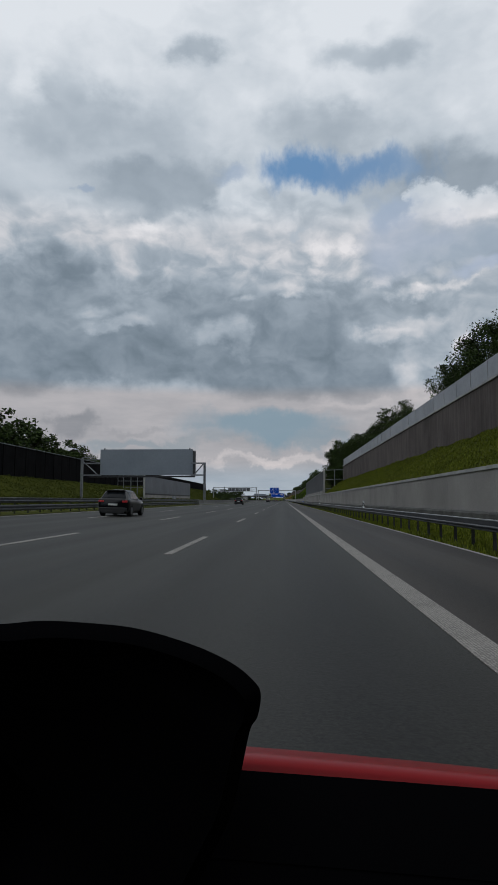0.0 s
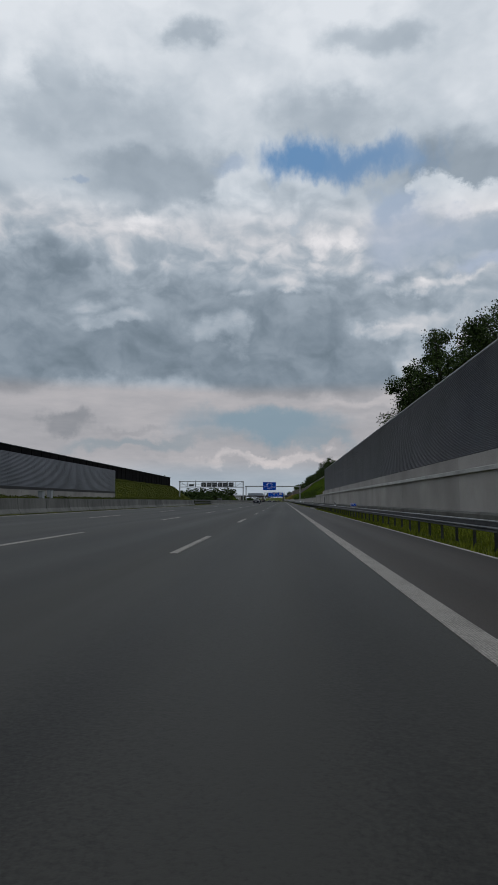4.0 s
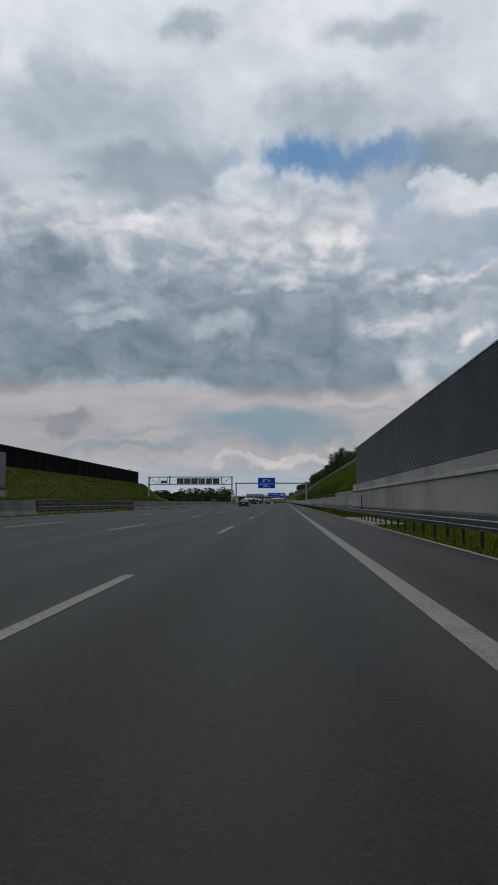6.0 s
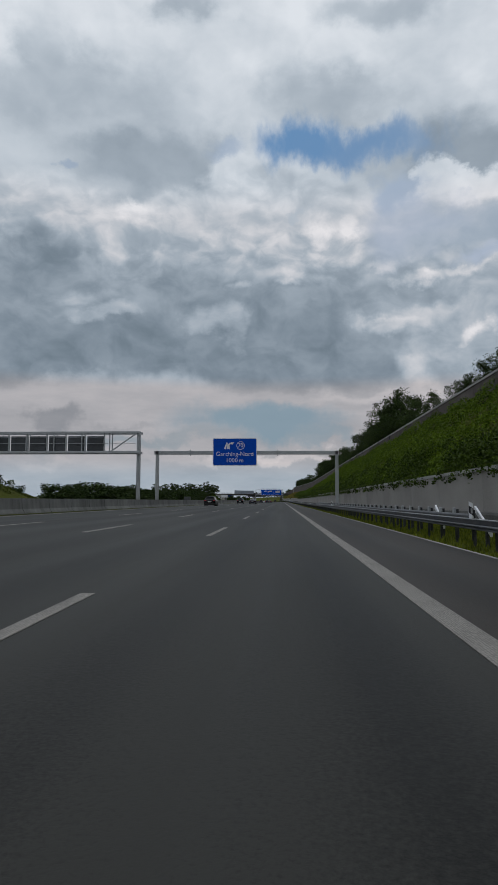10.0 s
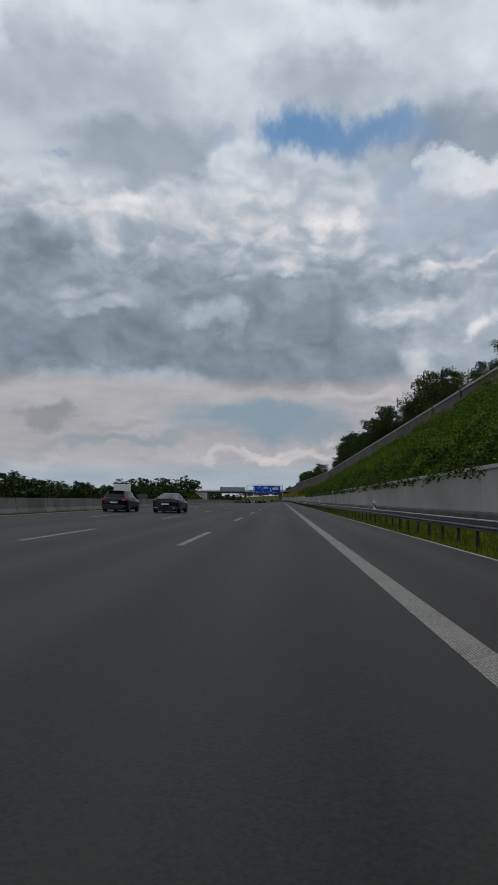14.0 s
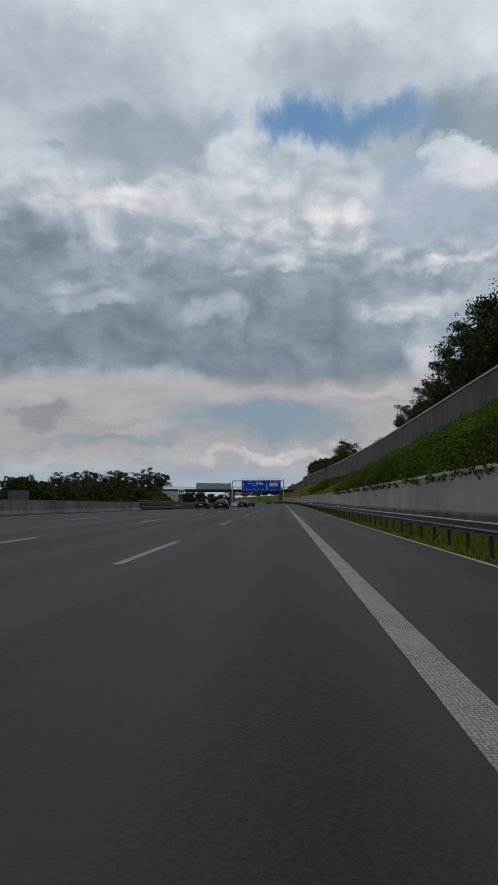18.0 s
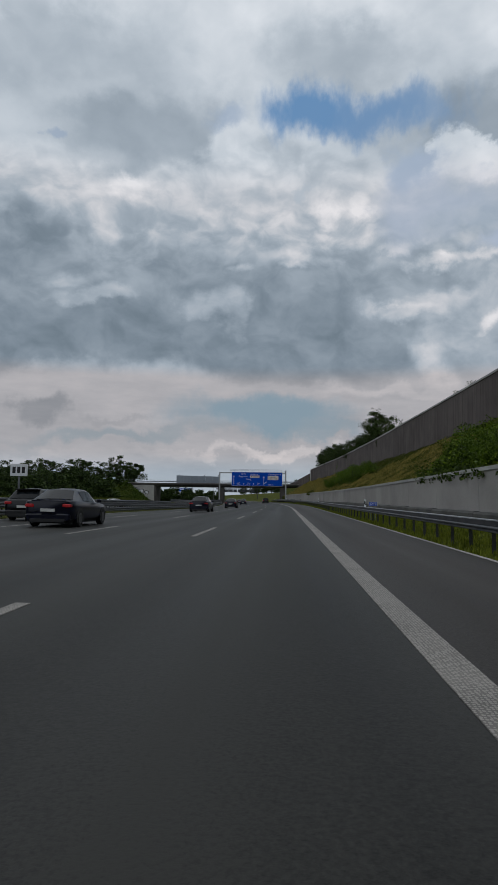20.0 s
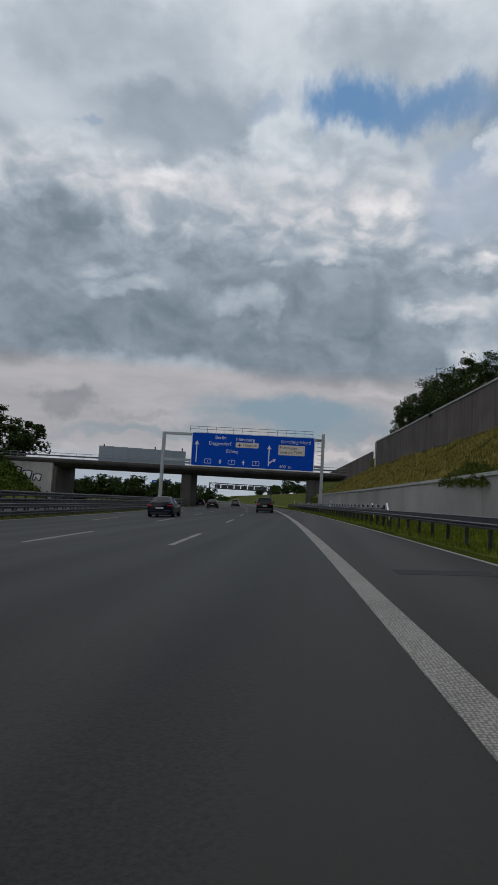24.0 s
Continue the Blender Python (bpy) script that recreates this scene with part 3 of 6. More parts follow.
def flat_shape(pts, y, depth=0.008):
    """A flat plate in the x-z plane, facing the driver, from its outline."""
    n = len(pts)
    v = [(x, y, z) for x, z in pts] + [(x, y + depth, z) for x, z in pts]
    return Geo().add(v, [tuple(range(n)), tuple(range(2 * n - 1, n - 1, -1))] + [(i + n, (i + 1) % n + n, (i + 1) % n, i) for i in range(n)])


# ---------------------------------------------------------------- sky
def sky_dome():
    g, n, rows = Geo(), 96, 40
    v, f = [], []
    for j in range(rows + 1):
        a = math.pi / 2 * (j / rows)
        c, s = math.cos(a), math.sin(a)
        r = (c ** 8 + s ** 8) ** (-1 / 8)
        for i in range(n):
            b = 2 * math.pi * i / n
            v.append((4880 * r * c * math.sin(b), 4880 * r * c * math.cos(b), 2400 * r * s - (40 if j == 0 else 0)))
    for j in range(rows):
        f += [(j * n + i, (j + 1) * n + i, (j + 1) * n + (i + 1) % n, j * n + (i + 1) % n) for i in range(n)]
    g.add(v, f)
    solid("backdrop", g, M_SKY, "broken grey and white clouds with a blue opening", "sky", kind="structure", smooth=True)


sky_dome()

# ---------------------------------------------------------------- ground and road
GROUND_Z = -0.9
g = Geo()
R0 = 4850.0
ring = [(R0 * math.sin(2 * math.pi * i / 64), R0 * math.cos(2 * math.pi * i / 64), GROUND_Z) for i in range(64)]
g.add(ring, [tuple(range(63, -1, -1))])
solid("ground", g, M_GROUND, "green meadow land reaching to the horizon", "ground", kind="structure")

S_ALL = stations(-60, 1020, 2.5) + [1060, 1100, 1180, 1260, 1340, 1400]
g = Geo().sweep([(-13.9, 0), (-10, 0), (-5, 0), (0, 0), (1.7, 0), (1.7, -0.5), (-13.9, -0.5)], S_ALL, True, True)
solid("road", g, M_ASPHALT, "dark grey worn asphalt carriageway with four lanes", "road", kind="structure")
g = Geo().sweep([(1.7, 0), (4.5, 0), (4.5, -0.5), (1.7, -0.5)], S_ALL, True, True)
solid("shoulder", g, M_SHOULDER, "darker asphalt hard shoulder beside the lanes", "road", kind="structure")
g = Geo().sweep([(-35.0, 0), (-26, 0), (-17.2, 0), (-17.2, -0.5), (-35.0, -0.5)], S_ALL, True, True)
solid("road_opposite", g, M_ASPHALT, "grey asphalt carriageway of the opposite direction", "road", kind="structure")
g = Geo().sweep([(-17.2, 0.03), (-15.4, 0.10), (-13.9, 0.02), (-13.9, -0.5), (-17.2, -0.5)], S_ALL, True, True)
solid("median", g, M_SOIL, "weedy median strip between the carriageways", "median", kind="structure")

# lines on the road: a broad edge line, three broken lane lines, a narrow line by the median
markings = thing("road_markings", "worn white painted lane and edge lines on asphalt", "road marking", kind="structure")
EDGE_R, LANES, EDGE_L = 1.56, (-2.30, -6.1, -9.7), -13.3


def stripe(x, w, s0, s1):
    ss = ([s0, s1] if s0 < 560 else [s0 + (s1 - s0) * i / 5 for i in range(6)]) if s1 - s0 < 20 else stations(s0, s1, 2.5)
    return Geo().sweep([(x - w / 2, 0.008), (x + w / 2, 0.008), (x + w / 2, -0.012), (x - w / 2, -0.012)], ss, True, True)


part("edge_line", stripe(EDGE_R, 0.30, -60, 1300), M_LINE, markings)
part("edge_line", stripe(EDGE_L, 0.20, -60, 1300), M_LINE, markings)
part("edge_line", stripe(-17.9, 0.20, -60, 1300), M_LINE, markings)
DASH0 = 12.3          # where the near end of a dash lies
for lane, x in enumerate(LANES):
    for i in range(-2, 60):
        s0 = DASH0 + 18.0 * i + float(np.interp(18.0 * i, (0, 72, 218, 300, 379, 450, 538, 664, 773), (0, 1.2, 1.8, 2.3, 1.1, 0, -2.2, -1.9, -1.2)))
        part("lane_dash", stripe(x, 0.16, s0, s0 + 6.0), M_LINE, markings)
# pale edge of the shoulder's asphalt
part("gutter_line", Geo().sweep([(4.50, 0.006), (4.585, 0.012), (4.585, -0.2), (4.50, -0.2)], S_ALL, True, True), M_CONC, markings)


# dark strip across the shoulder
part("dark_strip", Geo().sweep([(2.35, 0.004), (3.95, 0.004), (3.95, -0.02), (2.35, -0.02)], [779.6, 779.95, 780.3], True, True), M_RUBBER, markings, "dark strip across the shoulder")


# ---------------------------------------------------------------- land beside the road
def wall_x(s):
    """Distance of the upper wall, which swings out towards the bridge."""
    return 18.8 + 1.0 * min(1, max(0, (s - 740) / 80))


def wall_top(s):
    """Height of the upper wall, which rises a little towards the bridge."""
    return 12.5 + float(np.interp(s, (690, 730, 785, 845, 878), (0.0, 0.45, 0.85, 0.80, 0.35)))


def bank_top(s):
    """Height at which the planted bank meets the upper wall."""
    pts = ((270, 10.9), (480, 11.1), (560, 10.2), (600, 9.5), (660, 8.6), (730, 8.2), (790, 8.8), (850, 8.7), (890, 8.2))
    for (a, za), (b, zb) in zip(pts, pts[1:]):
        if s < b:
            return za + (zb - za) * max(0, (s - a) / (b - a))
    return 5.6


def verge_z(s):
    return slope(s) * 4.6 + 0.15 * min(1.0, max(0.0, (s - 700) / 90))


g = Geo().sweep([(4.58, lambda s: verge_z(s) - 0.02), (6.5, lambda s: verge_z(s) - 0.05), (9.25, lambda s: verge_z(s) + 0.12), (9.25, -1.2), (4.58, -1.2)], S_ALL)
solid("verge", g, M_VERGE_SOIL, "grass verge between shoulder and concrete wall", "grass", kind="structure")
g = Geo().sweep([(9.5, 2.45), (12.0, 4.3), (14.3, 5.9), (14.3, -1.2), (9.5, -1.2)], stations(-60, 154, 10))
solid("bank_near", g, M_SOIL, "grassy bank above the concrete wall", "bank", kind="structure")
g = Geo().sweep([(9.5, 2.45), (wall_x, bank_top), (wall_x, -1.2), (9.5, -1.2)], stations(277, 884, 8))
solid("bank_far", g, M_SOIL, "planted bank between the lower and upper walls", "bank", kind="structure")
g = Geo().sweep([(14.6, 8.4), (30, 9.5), (120, 9.5), (300, -1), (14.6, -1.0)], stations(-60, 277, 20))
solid("plateau_near", g, M_GROUND, "high grassy ground behind the upper wall", "ground", kind="structure")
g = Geo().sweep([(lambda s: wall_x(s) + 0.4, 10.2), (40, 10.4), (120, 9.5), (300, -1), (lambda s: wall_x(s) + 0.4, -1.0)], stations(277, 884, 20))
solid("plateau_far", g, M_GROUND, "high grassy ground behind the upper wall", "ground", kind="structure")
def left_top(s):
    """Height of the opposite bank at the foot of the black wall."""
    return 5.6 + 2.0 * min(1.0, max(0.0, (s - 190) / 90))


g = Geo().sweep([(-35.0, lambda s: road_z(s, -35) - 0.02), (-43.2, 1.7), (-50.9, left_top), (-80, 7.6), (-160, -1.2), (-35, -1.2)], stations(-60, 190, 20) + [220, 250, 285, 340, 400, 411])
g.sweep([(-35.0, lambda s: road_z(s, -35) - 0.02), (-43.2, lambda s: 1.7 - (s - 411) * 0.03), (-50.9, lambda s: 7.6 - (s - 411) * 0.21), (-80, lambda s: 7.6 - (s - 411) * 0.18), (-160, -1.2), (-35, -1.2)], [411, 418, 425, 434, 445])
solid("bank_opposite", g, M_SOIL, "grassy bank beside the opposite carriageway", "bank", kind="structure")
g = Geo().sweep([(-35.0, lambda s: road_z(s, -35) - 0.02), (-44, 0.5), (-60, 0.35), (-90, -1.0), (-35, -1.2)], stations(438, 876, 12))
solid("verge_opposite", g, M_SOIL, "weedy verge beyond the opposite carriageway", "grass", kind="structure")

# ---------------------------------------------------------------- walls on the right
low_wall = thing("wall_right", "smooth grey concrete retaining wall with a pale coping", "wall", kind="structure")
s = -60.0
while s < 872:
    e = min(s + 8.0, 872)
    top = 3.46 if 153 <= s < 277 else 2.70 + 0.28 * min(1.0, max(0.0, (s - 700) / 90))
    if s < 153 < e or s < 277 < e:
        e = 153 if s < 153 else 277
    ss = [s + 0.012, e - 0.012] if s < 690 else [s + 0.012, (s + e) / 2, e - 0.012]
    foot = 0.62 + 0.30 * min(1.0, max(0.0, (s - 640) / 80))
    part("wall_panel", Geo().sweep([(9.30, -1.0), (9.24, top - 0.02), (9.58, top - 0.02), (9.62, -1.0)], ss), M_CONC, low_wall)
    if not 153 <= s < 277:
        part("coping", Geo().sweep([(9.17, top - 0.17), (9.17, top), (9.66, top + 0.03), (9.66, top - 0.17)], ss), M_CONC_CAP, low_wall)
    else:
        part("coping", Geo().sweep([(9.12, 2.54), (9.12, 2.73), (9.22, 2.77), (9.22, 2.54)], ss), M_CONC_CAP, low_wall)
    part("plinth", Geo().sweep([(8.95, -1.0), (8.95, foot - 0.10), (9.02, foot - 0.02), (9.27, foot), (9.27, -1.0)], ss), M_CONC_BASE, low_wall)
    s = e

dark_wall = thing("wall_upper_near", "dark ribbed concrete wall topped by pale grey panels", "wall", kind="structure")


def ribbed(x, z0, z1, s0, s1, rib=0.5, depth=0.014):
    """A wall panel with shallow upright ribs on its face."""
    ss, out = [], []
    n = max(2, int((s1 - s0) / rib))
    for i in range(n):
        a = s0 + (s1 - s0) * i / n
        b = s0 + (s1 - s0) * (i + 1) / n
        ss += [(a + 0.01, 0), (a + 0.1, depth), (b - 0.1, depth), (b - 0.01, 0)]
    v, f = [], []
    for q, d in ss:
        xx = x(q) if callable(x) else x
        v += [at(q, xx - d, z0), at(q, xx - d, z1), at(q, xx + 0.3, z1), at(q, xx + 0.3, z0)]
    for i in range(len(ss) - 1):
        f += [(4 * i + j, 4 * i + 4 + j, 4 * i + 4 + (j + 1) % 4, 4 * i + (j + 1) % 4) for j in range(3)]
    k = 4 * (len(ss) - 1)
    f += [(0, 1, 2, 3), (k + 3, k + 2, k + 1, k)]
    return Geo().add(v, f)


for i in range(-5, 13):
    s0, s1 = i * 12.0, min(i * 12.0 + 12.0, 151)
    part("wall_panel", ribbed(14.25, 4.6, 9.35, s0 + 0.02, s1 - 0.02), M_DARKWALL, dark_wall)
    part("coping", Geo().sweep([(14.12, 9.35), (14.12, 9.5), (14.62, 9.5), (14.62, 9.35)], [s0, s1]), M_CONC_CAP, dark_wall)
    z = 10.98
    for k in range(3):
        a, b = s0 + (s1 - s0) * k / 3, s0 + (s1 - s0) * (k + 1) / 3
        part("screen_panel", Geo().sweep([(14.32, 9.5), (14.32, z), (14.42, z), (14.42, 9.5)], [a + 0.05, b - 0.05]), M_PANEL, dark_wall)
        part("screen_post", Geo().sweep([(14.28, 9.5), (14.28, z + 0.02), (14.46, z + 0.02), (14.46, 9.5)], [a - 0.045, a + 0.045]), M_BEAM, dark_wall)

# the open frame that closes the gap between the two walls
link = thing("barrier_frame", "open galvanised steel frame across the bank between walls", "frame")
A, B = Vector((9.9, 155.5, 0)), Vector((14.4, 152.6, 0))
for f, z0 in ((0.0, 2.6), (0.55, 4.2), (1.0, 5.6)):
    p = A.lerp(B, f)
    part("post", Geo().beam((p.x, p.y, z0), (p.x, p.y, 8.7), 0.2), M_STEEL, link)
for z in (8.6, 6.3, 4.0):
    p, q = A, A.lerp(B, 1.0 if z > 5.6 else 0.45)
    part("rail", Geo().beam((p.x, p.y, z), (q.x, q.y, z), 0.14), M_STEEL, link)


def corrugated(x, z0, z1, s0, s1, pitch=0.12, depth=0.05, back=0.25):
    """A noise barrier panel with level ridges, one above the other."""
    n = int((z1 - z0) / pitch)
    prof = []
    for i in range(n):
        z = z0 + (z1 - z0) * i / n
        prof += [(x, z), (x - depth, z + pitch * 0.35), (x - depth, z + pitch * 0.65)]
    prof += [(x, z1), (x + back, z1), (x + back, z0)]
    return Geo().sweep(prof, [s0, s1])


noise_wall = thing("noise_barrier", "tall dark grey corrugated aluminium noise barrier on a concrete wall", "noise barrier")
for i in range(24):
    s0 = 155.6 + i * 5.05
    part("panel", corrugated(9.82, 3.52, 8.5, s0 + 0.004, s0 + 5.046, 0.085, 0.04), M_ALU, noise_wall)
    part("cap", Geo().sweep([(9.74, 8.5), (9.74, 8.58), (10.12, 8.58), (10.12, 8.5)], [s0, s0 + 5.05]), M_RAILTOP, noise_wall)
part("foot_rail", Geo().sweep([(9.64, 3.0), (9.64, 3.56), (10.14, 3.56), (10.14, 3.0)], [155.5, 276.8]), M_BLACK, noise_wall)
part("end_post", Geo().beam((9.9, 155.4, 2.7), (9.9, 155.4, 8.75), 0.46, 0.3), M_CONC_CAP, noise_wall)
part("end_post", Geo().beam((9.93, 276.95, 2.4), (9.93, 276.95, 8.58), 0.4, 0.2), M_STEEL, noise_wall)

upper = thing("wall_upper_far", "dark ribbed concrete wall with pale coping above the bank", "wall", kind="structure")
s = 279.0
i = 0
while s < 878:
    e = min(s + 6.0, 878)
    z = (wall_top(s) + wall_top(e)) / 2
    part("wall_panel", ribbed(wall_x, bank_top(e) - 0.8, z, s + 0.015, e - 0.015, 0.75, 0.012), M_DARKWALL, upper)
    part("coping", Geo().sweep([(lambda q: wall_x(q) - 0.1, lambda q: wall_top(q) - 0.06), (lambda q: wall_x(q) - 0.1, lambda q: wall_top(q) + 0.13), (lambda q: wall_x(q) + 0.4, lambda q: wall_top(q) + 0.13), (lambda q: wall_x(q) + 0.4, lambda q: wall_top(q) - 0.06)], [s, e]), M_CONC_CAP, upper)
    if i % 2 == 0 and 420 < s < 520:
        part("bracket", Geo().sweep([(lambda q: wall_x(q) - 0.14, z - 0.7), (lambda q: wall_x(q) - 0.14, z + 0.1), (wall_x, z + 0.1), (wall_x, z - 0.7)], [e - 0.5, e - 0.1]), M_POST, upper)
    s, i = e, i + 1

p0 = at(878, wall_x(878))
part("end_pillar", Geo().tube([(p0.x + 0.1, p0.y, 6.0), (p0.x + 0.1, p0.y, 12.65), (p0.x + 0.1, p0.y, 12.98)], [0.32, 0.32, 0.2], 12), M_CONC_CAP, upper)

# ---------------------------------------------------------------- walls on the left
black = thing("wall_left", "tall black timber noise wall above the grassy bank", "noise barrier", kind="structure")
for i in range(-15, 82):
    s0 = i * 5.0
    if s0 + 5 > 409:
        break
    part("wall_panel", Geo().sweep([(-50.9, 5.2), (-50.9, 11.3), (-51.15, 11.3), (-51.15, 5.2)], [s0 + 0.05, s0 + 4.95]), M_BLACKWALL, black)
    part("post", Geo().sweep([(-50.8, 5.0), (-50.8, 11.35), (-51.2, 11.35), (-51.2, 5.0)], [s0 - 0.06, s0 + 0.06]), M_BLACKWALL, black)
part("coping", Geo().sweep([(-50.75, 11.34), (-50.75, 11.44), (-51.25, 11.44), (-51.25, 11.34)], [-75, 405]), M_STEEL, black)
pale = thing("noise_barrier", "pale grey corrugated aluminium noise barrier on a concrete base", "noise barrier")
for i in range(18):
    s0 = 191 + i * 5.2
    part("panel", corrugated(-43.1, 3.3, 8.7, s0 + 0.005, s0 + 5.195, 0.2, -0.02, -0.25), M_ALU_L, pale)
    part("base", Geo().sweep([(-43.0, 0.2), (-43.0, 2.85), (-43.4, 2.85), (-43.4, 0.2)], [s0 + 0.01, s0 + 5.19]), M_CONC, pale)
part("foot_rail", Geo().sweep([(-42.98, 2.85), (-42.98, 3.3), (-43.4, 3.3), (-43.4, 2.85)], [191, 284.6]), M_BLACK, pale)
part("end_post", Geo().beam((-43.2, 190.8, 1.5), (-43.2, 190.8, 9.0), 0.5, 0.4), M_CONC_CAP, pale)
link2 = thing("barrier_frame", "open steel frame across the bank beside a noise barrier", "frame")
A, B = Vector((-43.2, 190.4, 0)), Vector((-50.9, 188.5, 0))
for f, z0 in ((0.25, 2.4), (0.5, 3.6), (0.78, 4.8), (1.0, 5.6)):
    p = A.lerp(B, f)
    part("post", Geo().beam((p.x, p.y, z0), (p.x, p.y, 8.9), 0.22), M_STEEL, link2)
for z, f1 in ((8.8, 1.0), (7.0, 1.0), (5.0, 0.7)):
    p, q = A, A.lerp(B, f1)
    part("rail", Geo().beam((p.x, p.y, z), (q.x, q.y, z), 0.16), M_STEEL, link2)


# ---------------------------------------------------------------- guard rails
def rail_profile(x, top, side):
    """The folded section of a steel guard rail beam; side -1 faces left."""
    q = lambda d: x + side * d
    return [(q(0.0), top), (q(0.05), top - 0.01), (q(0.085), top - 0.05), (q(0.085), top - 0.10), (q(0.02), top - 0.14), (q(0.02), top - 0.17),
            (q(0.085), top - 0.21), (q(0.085), top - 0.26), (q(0.05), top - 0.30), (q(0.0), top - 0.31)]


def guard_rail(s0, s1, x, side, label, top=0.74, step=1.75, base=None, second=0.0, posts=True, mat=None, lip=True, under=False):
    rail = thing("guard_rail", label, "guard rail", "guard rails along the motorway")
    base = base or verge_z
    ss = stations(s0, s1, 8)
    low = top - 0.12
    part("beam", Geo().sweep([(px, (lambda s, pz=pz: base(s) + low - (low - pz) * 0.44)) for px, pz in rail_profile(x, low, side)], ss), mat or M_RAIL, rail)
    # added dark plate that stands for the shaded gap over the beam
    part("spacer_rail", Geo().sweep([(x - side * 0.03, lambda s: base(s) + low - 0.02), (x - side * 0.03, lambda s: base(s) + top), (x - side * 0.09, lambda s: base(s) + top), (x - side * 0.09, lambda s: base(s) + low - 0.02)], ss), M_POST, rail, "dark plate standing for the shaded gap above the beam")
    if lip:
        part("top_rail", Geo().sweep([(x - side * 0.02, lambda s: base(s) + top), (x - side * 0.02, lambda s: base(s) + top + 0.025), (x - side * 0.16, lambda s: base(s) + top + 0.025), (x - side * 0.16, lambda s: base(s) + top)], ss), M_RAILTOP, rail)
    if under:
        part("lower_beam", Geo().sweep([(px, (lambda s, pz=pz: base(s) + pz)) for px, pz in rail_profile(x, top - 0.36, side)], ss), mat or M_RAIL, rail)
    if second:
        bx = x - side * 0.32
        part("rear_beam", Geo().sweep([(px, (lambda s, pz=pz: base(s) + pz)) for px, pz in rail_profile(bx, top + second, side)], ss), mat or M_RAIL, rail)
        if second > 0.4:
            part("rear_lower_beam", Geo().sweep([(px, (lambda s, pz=pz: base(s) + pz)) for px, pz in rail_profile(bx, top + second - 0.42, side)], ss), mat or M_RAIL, rail)
    s = s0 + 0.4
    shared = None
    while posts and s < s1:
        if shared is None:
            gpost = Geo()
            xx = -side * 0.12
            gpost.box((xx - 0.036, -0.03, -0.25), (xx + 0.036, -0.024, top - 0.04)).box((xx - 0.036, 0.024, -0.25), (xx + 0.036, 0.03, top - 0.04)).box((xx - 0.004, -0.024, -0.25), (xx + 0.004, 0.024, top - 0.04))
            gpost.box((xx - 0.06, -0.04, top - 0.22), (xx + 0.12 * side * 0.5 if side > 0 else xx + 0.06, 0.04, top - 0.1))
            shared = gpost.mesh("post")
            shared.materials.append(M_POST)
            if second:
                tall = Geo().box((xx - side * 0.2 - 0.05, -0.06, -0.2), (xx - side * 0.2 + 0.05, 0.06, top + second + 0.06)).mesh("tall_post")
                tall.materials.append(M_POST)
        p = at(s, x, base(s))
        ob = part("post", shared, None, rail)
        ob.matrix_basis = pose(*p, 0, 0, turn_at(s))
        if second:
            ob = part("rear_post", tall, None, rail)
            ob.matrix_basis = pose(*p, 0, 0, turn_at(s))
        s += step
    return rail


for a in range(-60, 900, 96):
    guard_rail(a, min(a + 96, 880), 5.0, -1, "weathered steel guard rail on dark posts along the verge")


def block_rail(s0, s1, label):
    """A low rear rail on posts whose tops, with small spacer blocks, stand above the front rail."""
    rail = thing("guard_rail", label, "guard rail", "guard rails along the motorway")
    ss = stations(s0, s1, 8)
    part("rear_beam", Geo().sweep([(px, (lambda s, pz=pz: verge_z(s) + pz)) for px, pz in rail_profile(5.5, 0.86, -1)], ss), M_RAIL, rail)
    post = Geo().box((-0.05, -0.05, -0.25), (0.05, 0.05, 0.98), chamfer=0.008).mesh("rear_post")
    post.materials.append(M_POST)
    block = Geo().box((-0.11, -0.13, 0.84), (-0.052, 0.13, 1.03), chamfer=0.012).mesh("spacer_block")
    block.materials.append(M_RAILTOP)
    s = s0 + 0.4
    while s < s1:
        m = pose(*at(s, 5.62, verge_z(s)), 0, 0, turn_at(s))
        ob = part("rear_post", post, None, rail)
        ob.matrix_basis = m
        part("spacer_block", block, None, ob)
        s += 1.75


block_rail(338, 420, "second higher steel guard rail in front of a gantry post")
block_rail(800, 866, "second higher steel guard rail near a gantry post")
med = lambda s: road_z(s, -14.3)
for a, b in ((-60, 20), (20, 104), (226, 249)):
    guard_rail(a, b, -14.25, 1, "dark double-beam steel guard rail along the median", top=0.88, base=med, mat=M_RAIL, under=True)
for a, b, rise in ((640, 722, 0.28), (722, 748, 0.52), (748, 828, 0.74), (828, 905, 0.74)):
    guard_rail(a, b, -14.25, 1, "double steel guard rail along the median", top=0.8, base=med, mat=M_RAIL, second=rise, under=True)

# concrete barrier pieces in the median
barrier = thing("concrete_barrier", "weathered concrete median barrier in jointed pieces", "barrier")
PROFILE = [(-14.12, 0.0), (-14.14, 0.08), (-14.28, 0.28), (-14.34, 0.86), (-14.60, 0.86), (-14.66, 0.28), (-14.80, 0.08), (-14.82, 0.0)]
for a, b in ((104, 226), (249, 640)):
    s = float(a)
    while s < b - 0.5:
        e = min(s + 4.0, b)
        part("barrier_piece", Geo().sweep([(x, (lambda q, z=z: med(q) + z)) for x, z in PROFILE], [s + 0.03, e - 0.03]), M_BARRIER, barrier)
        s = e

